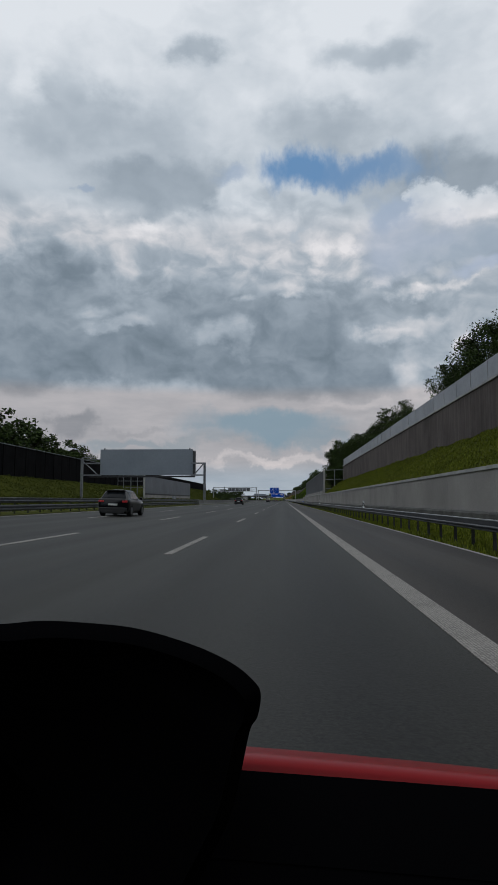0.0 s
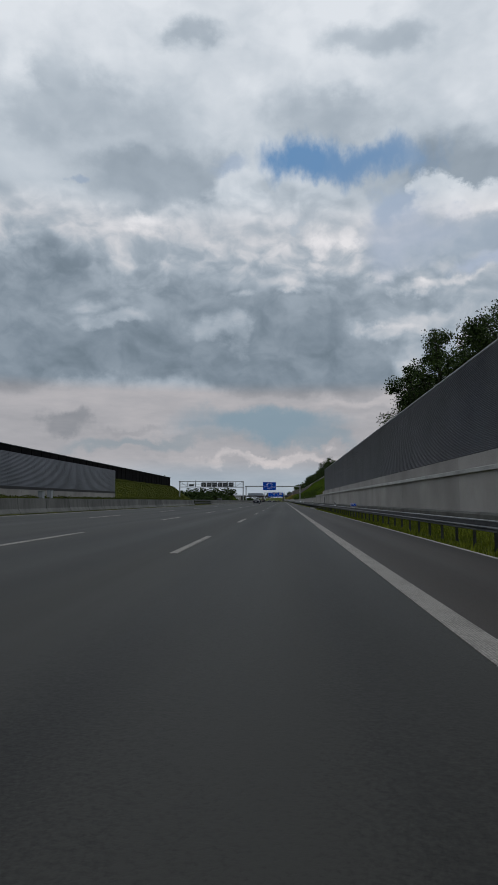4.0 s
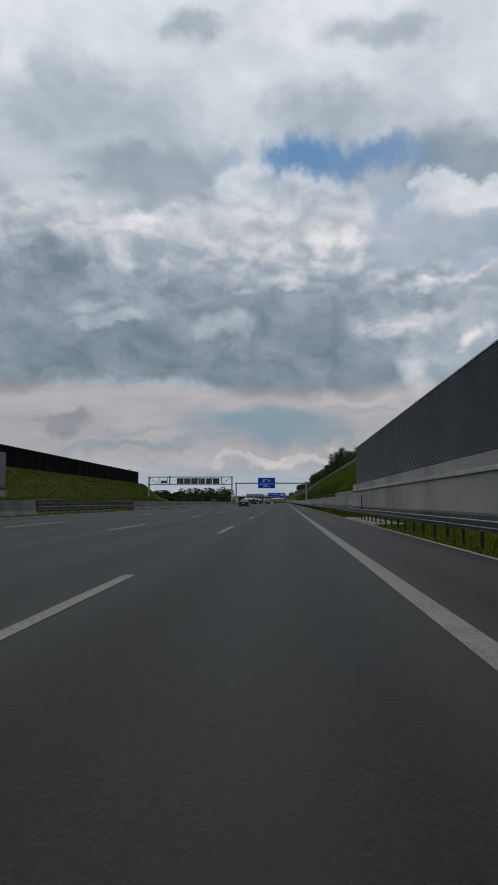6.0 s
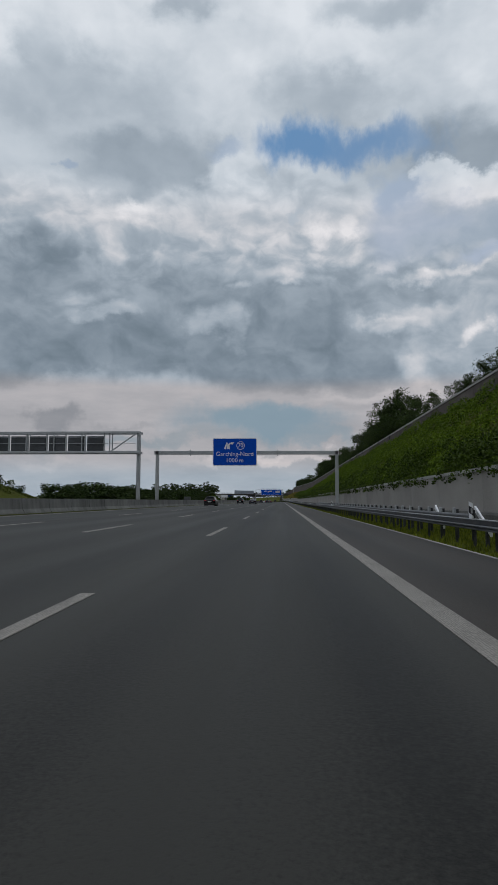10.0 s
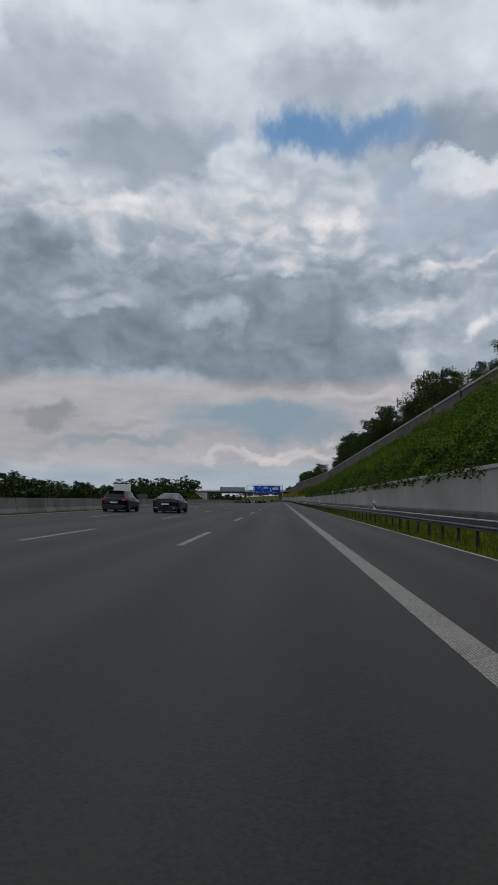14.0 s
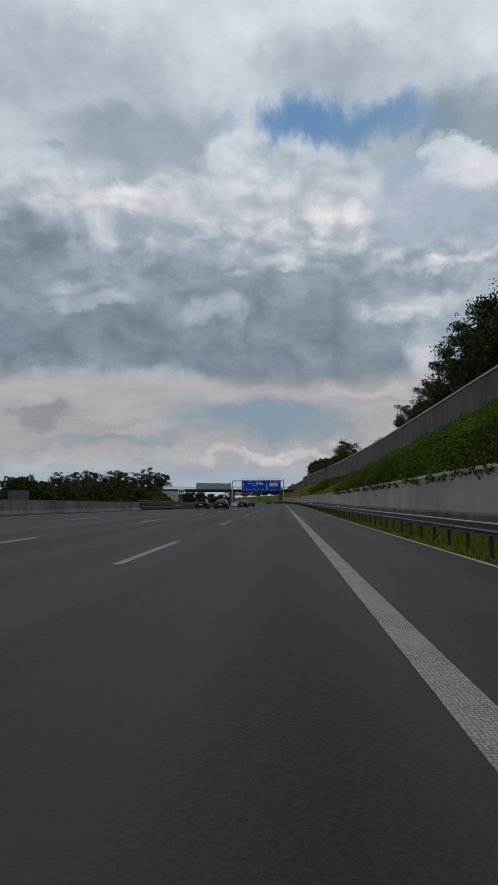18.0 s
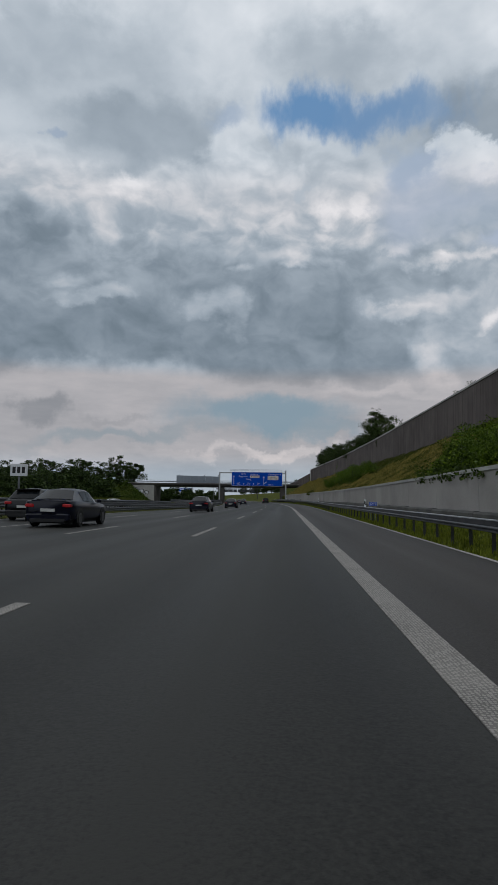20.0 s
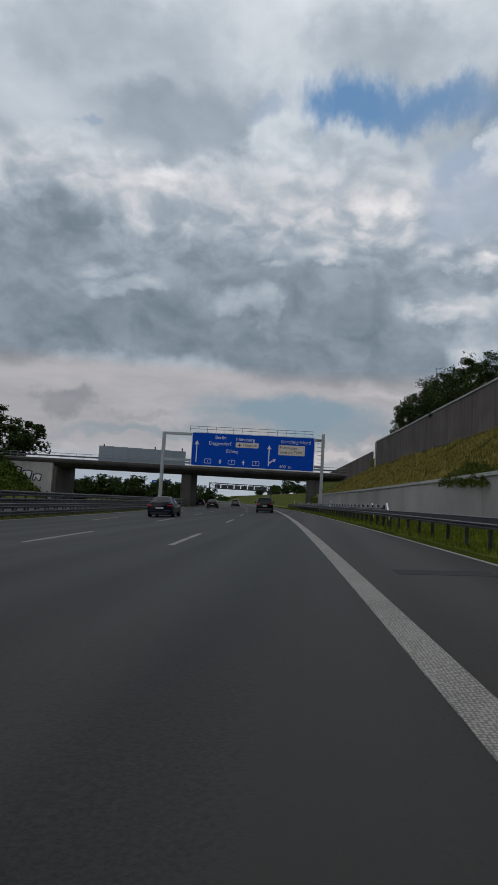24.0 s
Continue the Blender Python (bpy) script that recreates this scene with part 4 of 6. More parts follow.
# ---------------------------------------------------------------- gantries and signs
def truss_gantry(y, x0, x1, z_top, z_bot, label, panels, steel=None):
    """A lattice gantry over the opposite carriageway, seen from behind, with the backs of its display boxes."""
    t = thing("sign_gantry", label, "gantry", m=pose(0, y, 0))
    for x in (x0, x1):
        part("post", Geo().box((x - 0.2, -0.25, -0.3), (x + 0.2, 0.25, z_top), chamfer=0.02), steel or M_BEAM, t)
        part("base_plate", Geo().box((x - 0.4, -0.45, -0.35), (x + 0.4, 0.45, -0.02 + 0.35), chamfer=0.03), M_CONC, t)
    for yy in (-0.6, 0.6):
        for z in (z_top, z_bot):
            part("chord", Geo().box((x0 - 0.3, yy - 0.12, z - 0.13), (x1 + 0.3, yy + 0.12, z + 0.13), chamfer=0.01), steel or M_BEAM, t)
    n = max(2, round((x1 - x0) / 3.4))
    for i in range(n + 1):
        x = x0 + (x1 - x0) * i / n
        part("upright", Geo().beam((x, -0.6, z_bot), (x, -0.6, z_top), 0.12), steel or M_BEAM, t)
        part("upright", Geo().beam((x, 0.6, z_bot), (x, 0.6, z_top), 0.12), steel or M_BEAM, t)
    for i in (0, n - 1):
        a, b = x0 + (x1 - x0) * i / n, x0 + (x1 - x0) * (i + 1) / n
        part("brace", Geo().beam((a, -0.6, z_top if i == 0 else z_bot), (b, -0.6, z_bot if i == 0 else z_top), 0.14), steel or M_BEAM, t)
    part("walkway", Geo().box((x0, -0.5, z_bot + 0.13), (x1, 0.5, z_bot + 0.19)), steel or M_BEAM, t)
    part("handrail", Geo().beam((x0, -0.55, z_bot + 1.1), (x1, -0.55, z_bot + 1.1), 0.05), steel or M_BEAM, t)
    for xa, xb, za, zb in panels:
        b = part("display_box", Geo().box((xa, -0.35, za), (xb, 0.25, zb), chamfer=0.04), M_BOXBACK, t, "dark grey back of a display box")
        part("door", Geo().box((xa + 0.12, -0.39, za + 0.1), (xb - 0.12, -0.35, zb - 0.32), chamfer=0.01), M_BOXBACK, b)
        part("hood", Geo().box((xa + 0.05, -0.41, zb - 0.22), (xb - 0.05, -0.35, zb - 0.05), chamfer=0.01), M_STEEL, b)
        part("bracket", Geo().box((xb + 0.06, -0.5, z_bot + 0.1), (xb + 0.2, -0.3, z_top - 0.1)), steel or M_BEAM, t)
    return t


vms = truss_gantry(393.5, -44.6, -17.3, 9.25, 6.85, "galvanised lattice gantry with display boxes over the opposite carriageway",
                   [(-35.3 + k * 2.35, -33.30 + k * 2.35, 7.05, 8.85) for k in range(6)] + [(-40.6, -38.6, 7.2, 8.1)])
part("aerial", Geo().tube([(-37.6, -0.6, 6.7), (-37.6, -0.6, 9.7)], [0.16, 0.16]), M_POST, vms)

# back of a wide sign over the opposite carriageway
t = thing("sign_gantry", "wide grey sign board seen from behind on a steel gantry", "gantry", m=pose(0, 128, 0))
for x, zt in ((-42.2, 9.8), (-16.4, 8.9)):
    part("post", Geo().box((x - 0.22, -0.3, -0.3), (x + 0.22, 0.3, zt), chamfer=0.02), M_STEEL, t)
    part("base_plate", Geo().box((x - 0.45, -0.5, -0.4), (x + 0.45, 0.5, 0.35), chamfer=0.03), M_CONC, t)
board = part("board", Geo().box((-38.5, 0.5, 6.35), (-18.9, 0.72, 11.75), chamfer=0.03), M_BOARD, t, "plain grey back of a wide sign")
for k in range(1, 12):
    x = -38.5 + 19.6 * k / 12
    part("seam", Geo().box((x - 0.02, 0.494, 6.4), (x + 0.02, 0.5, 11.7)), M_BOARD, board)
part("edge_return", Geo().box((-18.9, 0.1, 6.2), (-18.35, 0.72, 11.4), chamfer=0.02), M_DARKGREY, board)
for z in (6.3, 8.75):
    part("chord", Geo().box((-42.2, -0.6, z - 0.14), (-38.0, -0.32, z + 0.14)), M_STEEL, t)
    part("chord", Geo().box((-19.2, -0.6, z - 0.14), (-16.4, -0.32, z + 0.14)), M_STEEL, t)
part("walkway", Geo().box((-40.5, -0.5, 5.86), (-18.4, 0.5, 6.2), chamfer=0.01), M_POST, t)
part("brace", Geo().beam((-18.6, -0.45, 6.3), (-16.5, -0.45, 8.75), 0.2), M_STEEL, t)
part("brace", Geo().beam((-38.6, -0.45, 6.3), (-42.0, -0.45, 9.3), 0.2), M_STEEL, t)
part("brace", Geo().beam((-42.1, -0.45, 9.5), (-38.4, -0.45, 9.5), 0.16), M_STEEL, t)
part("brace", Geo().beam((-42.1, -0.45, 10.0), (-39.4, -0.45, 10.0), 0.1), M_STEEL, t)
for x in (-37.6, -19.6):
    part("stud", Geo().tube([(x, 0.6, 11.6), (x, 0.6, 12.0)], [0.14, 0.1]), M_POST, t)


def rounded(x0, x1, z0, z1, r, n=5):
    pts = []
    for cx, cz, a0 in ((x1 - r, z0 + r, -90), (x1 - r, z1 - r, 0), (x0 + r, z1 - r, 90), (x0 + r, z0 + r, 180)):
        pts += [(cx + r * math.cos(radians(a0 + 90 * k / n)), cz + r * math.sin(radians(a0 + 90 * k / n))) for k in range(n + 1)]
    return pts


def arrow_up(x, z, h, w, head):
    return [(x - w, z), (x + w, z), (x + w, z + h - head), (x + head * 0.62, z + h - head * 1.15), (x, z + h), (x - head * 0.62, z + h - head * 1.15), (x - w, z + h - head)]


# exit sign on a slim portal
t = thing("exit_sign_gantry", "slim galvanised portal with a blue exit sign", "gantry", m=pose(0.1, 400.9, 0.13))
for x in (-16.6, 7.0):
    part("post", Geo().box((x - 0.2, -0.22, -0.4), (x + 0.2, 0.22, 7.53), chamfer=0.02), M_BEAM, t)
part("base_plate", Geo().box((6.6, -0.4, -0.4), (7.4, 0.4, 0.1), chamfer=0.02), M_CONC, t)
part("base_plate", Geo().box((-17.0, -0.4, -0.2), (-16.2, 0.4, 0.5), chamfer=0.02), M_CONC, t)
for xa, xb in ((-17.0, -12.2), (-12.2, -0.68), (-0.68, 7.25)):
    part("beam", Geo().box((xa + 0.01, -0.22, 7.03), (xb - 0.01, 0.22, 7.50), chamfer=0.02), M_BEAM, t)
for x in (-12.2, -0.68):
    fl = part("flange", Geo().box((x - 0.07, -0.3, 6.94), (x + 0.07, 0.3, 7.60), chamfer=0.015), M_RAILTOP, t)
    for dz in (-0.36, 0.36):
        part("bolt", Geo().tube([(x, -0.05, 7.27 + dz), (x, 0.05, 7.27 + dz)], [0.05, 0.05], 6), M_POST, fl)
SX0, SX1, SZ0, SZ1 = -9.2, -3.42, 5.55, 9.15
sign = part("sign_panel", flat_shape(rounded(SX0, SX1, SZ0, SZ1, 0.18), -0.42, 0.06), M_WHITE, t, "white rim of the sign")
part("sign_face", flat_shape(rounded(SX0 + 0.08, SX1 - 0.08, SZ0 + 0.08, SZ1 - 0.08, 0.14), -0.428, 0.008), M_BLUE, sign, "blue sign face")
for x in (-8.3, -6.3, -4.3):
    part("bracket", Geo().box((x - 0.06, -0.36, 5.6), (x + 0.06, -0.22, 9.1)), M_STEEL, t)
cx = (SX0 + SX1) / 2
lettering("Garching-Nord", 0.78, pose(cx, -0.436, 7.06), sign, width=4.87)
lettering("1000", 0.78, pose(cx - 0.4, -0.436, 6.22), sign, width=1.42)
lettering("m", 0.78, pose(cx + 0.86, -0.436, 6.22), sign, width=0.52)
lettering("70", 0.8, pose(-5.55, -0.436, 8.18), sign, width=0.66)
ring_v, ring_f = [], []
for i in range(40):
    a = 2 * math.pi * i / 40
    for r, y in ((0.475, -0.436), (0.545, -0.436), (0.545, -0.428), (0.475, -0.428)):
        ring_v.append((-5.55 + r * math.cos(a), y, 8.18 + r * math.sin(a)))
    ring_f += [(4 * i + j, 4 * ((i + 1) % 40) + j, 4 * ((i + 1) % 40) + (j + 1) % 4, 4 * i + (j + 1) % 4) for j in range(4)]
part("ring", Geo().add(ring_v, ring_f), M_WHITE, sign)
part("exit_symbol", flat_shape([(-7.75, 7.72), (-7.45, 7.72), (-7.3, 8.58), (-7.42, 8.58)], -0.436), M_WHITE, sign)
part("exit_symbol", flat_shape([(-7.36, 7.72), (-6.95, 7.72), (-7.0, 8.2), (-6.85, 8.4), (-6.68, 8.38), (-6.72, 8.24), (-6.36, 8.6), (-6.86, 8.62), (-6.8, 8.52), (-7.0, 8.53), (-7.18, 8.3), (-7.22, 8.58), (-7.28, 8.58)], -0.436), M_WHITE, sign)

# large direction sign before the bridge
t = thing("direction_sign_gantry", "galvanised gantry with a wide blue direction sign before the bridge", "gantry", m=Matrix.LocRotScale((0.074, 859, 1.04), None, (1.1115, 1.1115, 1.1115)))
for x in (-20.2, 0.75):
    part("post", Geo().box((x - 0.2, -0.25, -1.9), (x + 0.2, 0.25, 8.6 if x < 0 else 9.3), chamfer=0.02), M_BEAM, t)
    part("base_plate", Geo().box((x - 0.4, -0.45, -2.0), (x + 0.4, 0.45, -0.9), chamfer=0.02), M_CONC, t)
for z in (5.0, 8.45):
    for xa, xb in ((-20.3, -15.8), (-15.8, -0.6), (-0.6, 0.9)):
        part("chord", Geo().box((xa, -0.2, z - 0.17), (xb, 0.2, z + 0.17), chamfer=0.015), M_BEAM, t)
DX0, DX1, DZ0, DZ1 = -16.35, -0.3, 4.3, 8.72
dsign = part("sign_panel", flat_shape(rounded(DX0, DX1, DZ0, DZ1, 0.15), -0.5, 0.1), M_WHITE, t, "white rim of the sign")
part("sign_face", flat_shape(rounded(DX0 + 0.09, DX1 - 0.09, DZ0 + 0.09, DZ1 - 0.09, 0.12), -0.508, 0.008), M_BLUE, dsign, "blue sign face")
for z in (9.15, 9.5):
    part("handrail", Geo().beam((-16.7, -0.3, z), (-0.6, -0.3, z), 0.05), M_STEEL, t)
for k in range(15):
    x = -16.7 + 16.1 * k / 14
    part("handrail_post", Geo().beam((x, -0.3, 8.6), (x, -0.3, 9.5), 0.045), M_STEEL, t)
for k in range(9):
    part("ladder_rung", Geo().beam((0.0, -0.3, 5.0 + k * 0.5), (0.62, -0.3, 5.0 + k * 0.5), 0.05), M_STEEL, t)
for x, z, tx, size in ((-12.55, 8.12, "Berlin", 0.62), (-9.3, 8.0, "Nürnberg", 0.62), (-12.6, 7.33, "Deggendorf", 0.62), (-10.95, 6.4, "Eching", 0.62), (-2.75, 8.0, "Garching-Nord", 0.62), (-4.3, 4.75, "600", 0.55), (-3.35, 4.75, "m", 0.55)):
    lettering(tx, size, pose(x, -0.516, z), dsign)
f1 = part("white_field", flat_shape(rounded(-10.55, -7.55, 6.95, 7.62, 0.06), -0.516), M_PALE, dsign, "pale field for the airport")
lettering("München", 0.48, pose(-8.65, -0.524, 7.27), f1, M_BLACK)
part("plane_symbol", flat_shape([(-10.4, 7.2), (-10.12, 7.25), (-10.05, 7.5), (-9.95, 7.25), (-9.7, 7.2), (-9.95, 7.15), (-10.05, 7.05), (-10.12, 7.15)], -0.522), M_BLACK, f1)
f2 = part("white_field", flat_shape(rounded(-4.95, -1.55, 6.25, 7.55, 0.06), -0.516), M_PALE, dsign, "pale field with black letters")
lettering("Forschungs-", 0.5, pose(-4.8, -0.524, 7.2), f2, M_BLACK, align="LEFT")
lettering("zentrum TUM", 0.5, pose(-4.8, -0.524, 6.62), f2, M_BLACK, align="LEFT")
part("arrow", flat_shape(arrow_up(-15.65, 4.75, 2.9, 0.07, 0.5), -0.516), M_WHITE, dsign)
part("arrow", flat_shape(arrow_up(-6.15, 4.75, 2.7, 0.07, 0.48), -0.516), M_WHITE, dsign)
part("arrow", flat_shape([(-6.1, 4.95), (-6.1, 5.2), (-5.75, 5.5), (-5.6, 5.45), (-5.65, 5.62), (-5.2, 5.7), (-5.4, 5.28), (-5.5, 5.38), (-5.68, 5.35)], -0.516), M_WHITE, dsign)
for x in (-12.45, -9.4):
    part("arrow", flat_shape(arrow_up(x, 4.7, 0.62, 0.07, 0.35), -0.516), M_WHITE, dsign)
for x in (-14.1, -10.95, -7.8):
    fr = part("route_shield", flat_shape(rounded(x - 0.47, x + 0.47, 4.68, 5.28, 0.12), -0.516), M_WHITE, dsign)
    part("shield_face", flat_shape(rounded(x - 0.41, x + 0.41, 4.74, 5.22, 0.09), -0.522), M_BLUE, fr)
    lettering("9", 0.4, pose(x, -0.53, 4.98), fr)

# ---------------------------------------------------------------- bridge
bridge = thing("bridge", "grey concrete road bridge on broad piers over the motorway", "bridge", m=pose(0, 890, 1.5))
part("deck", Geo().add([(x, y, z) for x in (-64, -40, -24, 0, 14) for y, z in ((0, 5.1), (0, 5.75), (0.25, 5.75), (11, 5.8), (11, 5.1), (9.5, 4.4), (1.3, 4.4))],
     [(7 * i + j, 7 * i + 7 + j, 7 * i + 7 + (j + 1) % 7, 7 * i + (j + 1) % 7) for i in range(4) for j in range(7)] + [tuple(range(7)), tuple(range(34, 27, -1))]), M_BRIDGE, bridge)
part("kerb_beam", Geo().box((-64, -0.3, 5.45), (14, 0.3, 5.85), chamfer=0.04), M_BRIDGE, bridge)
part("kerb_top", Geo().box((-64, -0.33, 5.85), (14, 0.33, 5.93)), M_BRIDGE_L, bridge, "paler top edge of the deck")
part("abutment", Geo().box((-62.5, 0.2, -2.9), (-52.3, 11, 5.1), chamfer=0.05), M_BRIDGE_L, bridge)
# abutment's side under the deck, its shade given by a darker concrete colour
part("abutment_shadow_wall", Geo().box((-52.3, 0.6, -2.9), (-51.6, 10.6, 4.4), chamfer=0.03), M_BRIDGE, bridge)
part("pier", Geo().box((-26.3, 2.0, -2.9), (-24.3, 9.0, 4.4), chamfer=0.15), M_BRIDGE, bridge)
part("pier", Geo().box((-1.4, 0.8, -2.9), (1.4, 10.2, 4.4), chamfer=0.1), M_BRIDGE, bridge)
for k in range(53):
    x = -66 + 80 * k / 52
    part("railing_post", Geo().beam((x, 0.0, 5.9), (x, 0.0, 7.0), 0.06), M_STEEL, bridge)
for z in (7.0, 6.45):
    part("handrail", Geo().beam((-66, 0, z), (14, 0, z), 0.07), M_STEEL, bridge)
part("guard_rail_beam", Geo().beam((-66, 1.2, 6.5), (14, 1.2, 6.5), 0.08, 0.3), M_RAIL, bridge)
screen = thing("screen_wall", "plain grey panel wall standing on the bridge", "screen wall")
for k in range(6):
    x = -43.3 + 17.8 * k / 6
    part("panel", Geo().box((x + 0.02, 890.9, 7.3), (x + 17.8 / 6 - 0.02, 891.05, 10.5 - 0.06 * k), chamfer=0.01), M_BOARD, screen)
for x in (-42.3, -31.8, -26.3):
    part("stud", Geo().tube([(x, 891, 10.1), (x, 891, 10.8)], [0.1, 0.14]), M_POST, screen)
# graffiti strokes on the abutment
graff = thing("graffiti", "white outlined graffiti shapes on the abutment", "graffiti")
for k, (x, w, h, lean) in enumerate(((-61.2, 2.0, 1.5, 0.5), (-58.7, 1.7, 1.7, 0.6), (-56.4, 1.5, 1.4, 0.5))):
    z = 5.3 - 0.62 * k
    back = part("outline", flat_shape([(x, z - h), (x + w * 0.45, z - h), (x + w * 0.55, z - h * 0.45), (x + w * 0.8, z - h), (x + w * 1.2, z - h), (x + w + lean, z - 0.1), (x + w * 0.5 + lean, z + 0.15), (x + lean * 0.3, z)], 890.17, 0.012), M_BLACK, graff)
    part("fill", flat_shape([(x + 0.22, z - h + 0.2), (x + w * 0.33, z - h + 0.2), (x + w * 0.5, z - h * 0.3), (x + w * 0.85, z - h + 0.2), (x + w * 1.02, z - h + 0.2), (x + w * 0.85 + lean, z - 0.25), (x + w * 0.5 + lean, z - 0.05), (x + lean * 0.3 + 0.25, z - 0.2)], 890.16, 0.01), M_WHITE, back)
# wing wall beyond the bridge's end
g = Geo().add([(2.0, 893.5, 5.5), (10.5, 886, 5.5), (10.5, 886, 11.7), (2.0, 893.5, 7.1), (2.2, 894, 5.5), (10.8, 886.4, 5.5), (10.8, 886.4, 11.7), (2.2, 894, 7.1)],
              [(0, 1, 2, 3), (7, 6, 5, 4), (3, 2, 6, 7), (1, 5, 6, 2), (0, 3, 7, 4), (0, 4, 5, 1)])
solid("wing_wall", g, M_DARKWALL, "sloping dark concrete wing wall beside the bridge", "wall")
# banks round the bridge
g = Geo().add([(-52.4, 868, -0.9), (-110, 850, -0.9), (-110, 890, 7.1), (-62.4, 890, 6.5), (-52.4, 889.9, -0.9), (-110, 902, 7.1), (-60, 902, 7.1), (-52, 912, -0.9), (-110, 925, -0.9)],
              [(0, 1, 2, 3), (0, 3, 4), (3, 2, 5, 6), (6, 5, 8, 7)])
solid("bank_bridge_left", g, M_SOIL, "grassy ramp leading up to the bridge", "bank", kind="structure")
g = Geo().sweep([(9.0, -0.9), (10, 0.0), (24, 5.2), (60, 6.0), (160, -1.0)], stations(905, 1390, 15), closed=False)
solid("bank_beyond", g, M_SOIL, "grassy bank beyond the bridge", "bank", kind="structure")
g = Geo().add([(1.2, 868, 2.6), (6, 870, 5.2), (12, 880, 8.7), (60, 884, 10.4), (60, 905, 7.3), (14, 905, 7.2), (1.4, 890, 5.7), (0.2, 880, 0.3)],
              [(0, 1, 6, 7), (1, 2, 5, 6), (2, 3, 4, 5)])
solid("bank_bridge_right", g, M_SOIL, "dry grassy slope beside the bridge", "bank", kind="structure")

# ---------------------------------------------------------------- vegetation
def leaves(centres, sizes, rng, upright=0.0, slim=1.0, droop=None):
    """Small four-cornered leaves round the centres, turned at random; upright leaves stand like blades."""
    c = np.asarray(centres, float)
    n = len(c)
    a = rng.normal(size=(n, 3))
    a /= np.linalg.norm(a, axis=1)[:, None] + 1e-9
    if upright:
        a = a * (1 - upright) + np.array([0, 0, 1.0]) * upright
        a /= np.linalg.norm(a, axis=1)[:, None]
    b = np.cross(a, rng.normal(size=(n, 3)))
    b /= np.linalg.norm(b, axis=1)[:, None] + 1e-9
    s = np.asarray(sizes, float)[:, None]
    a, b = a * s, b * s * slim
    v = np.stack([c - a * 0.5, c + b * 0.42 + a * 0.05, c + a * 0.6, c - b * 0.42 + a * 0.05], 1)
    return v.reshape(-1, 3)


def leaf_mesh(name, v, mat):
    n = len(v) // 4
    me = bpy.data.meshes.new(name)
    me.vertices.add(len(v))
    me.vertices.foreach_set("co", np.ascontiguousarray(v, np.float32).ravel())
    me.loops.add(len(v))
    me.loops.foreach_set("vertex_index", np.arange(len(v), dtype=np.int32))
    me.polygons.add(n)
    me.polygons.foreach_set("loop_start", np.arange(0, len(v), 4, dtype=np.int32))
    me.update(calc_edges=True)
    me.validate()
    me.materials.append(mat)
    return me


def tree_model(seed, h, spread, mat, airy=0.0, clumps=100, per=120, leaf=0.16, bush=False):
    """A tree: tapered trunk with limbs, and a crown of leaf clumps with gaps and an uneven outline."""
    rng = np.random.default_rng(seed)
    wood = Geo()
    trunk_h = h * (0.16 if bush else 0.55)
    lean = rng.normal(size=2) * 0.05 * h
    r0 = 0.022 * h + 0.03
    wood.tube([(0, 0, -0.4), (lean[0] * 0.3, lean[1] * 0.3, trunk_h * 0.5), (lean[0], lean[1], trunk_h), (lean[0] * 1.3, lean[1] * 1.3, h * 0.86)], [r0 * 1.25, r0, r0 * 0.7, r0 * 0.15], 7)
    tips = []
    for i in range(9 if not bush else 7):
        ang = 2.4 * i + rng.random()
        z0 = trunk_h * (0.35 + 0.6 * rng.random())
        z1 = min(h * 0.95, z0 + h * (0.15 + 0.3 * rng.random()))
        r = spread * (0.55 + 0.4 * rng.random())
        p = Vector((lean[0] * z0 / trunk_h, lean[1] * z0 / trunk_h, z0))
        q = Vector((math.cos(ang) * r, math.sin(ang) * r, z1))
        mid = p.lerp(q, 0.5) + Vector((0, 0, -0.04 * h))
        wood.tube([p, mid, q], [r0 * 0.45, r0 * 0.28, r0 * 0.08], 5)
        tips += [p.lerp(q, 0.82), mid]
    # the crown's lobes: boughs of foliage at uneven heights, with gaps between them
    zc, zr = (h * 0.46, h * 0.40) if bush else (h * 0.60, h * 0.34)
    lobes = [np.array([lean[0] * 1.2, lean[1] * 1.2, h * 0.88])]
    for i in range(11):
        d = rng.normal(size=3)
        d /= np.linalg.norm(d)
        rr = 0.5 + 0.35 * rng.random()
        lobes.append(np.array([d[0] * spread * rr, d[1] * spread * rr, zc + d[2] * zr * (0.55 + 0.4 * rng.random())]))
    cs, sz = [], []
    for i in range(clumps):
        if i < len(tips) * 2:
            t = tips[i % len(tips)]
            c = np.array(t) + rng.normal(size=3) * 0.12 * spread
        else:
            c = lobes[i % len(lobes)] + np.clip(rng.normal(size=3), -1.6, 1.6) * np.array([0.19, 0.19, 0.15]) * spread
        k = int(per * (0.5 + rng.random()) * (1 - airy * rng.random()))
        rad = (0.09 + 0.10 * rng.random()) * spread
        off = np.clip(rng.normal(size=(k, 3)), -1.25, 1.25) * np.array([rad, rad, rad * 0.75])
        cs.append(c + off)
        sz.append(leaf * (0.6 + 0.8 * rng.random(k)))
    v = leaves(np.concatenate(cs), np.concatenate(sz), rng, slim=0.8)
    v[:, 2] = np.maximum(v[:, 2], 0.05)
    return wood.mesh("trunk", True), leaf_mesh("crown", v, mat)


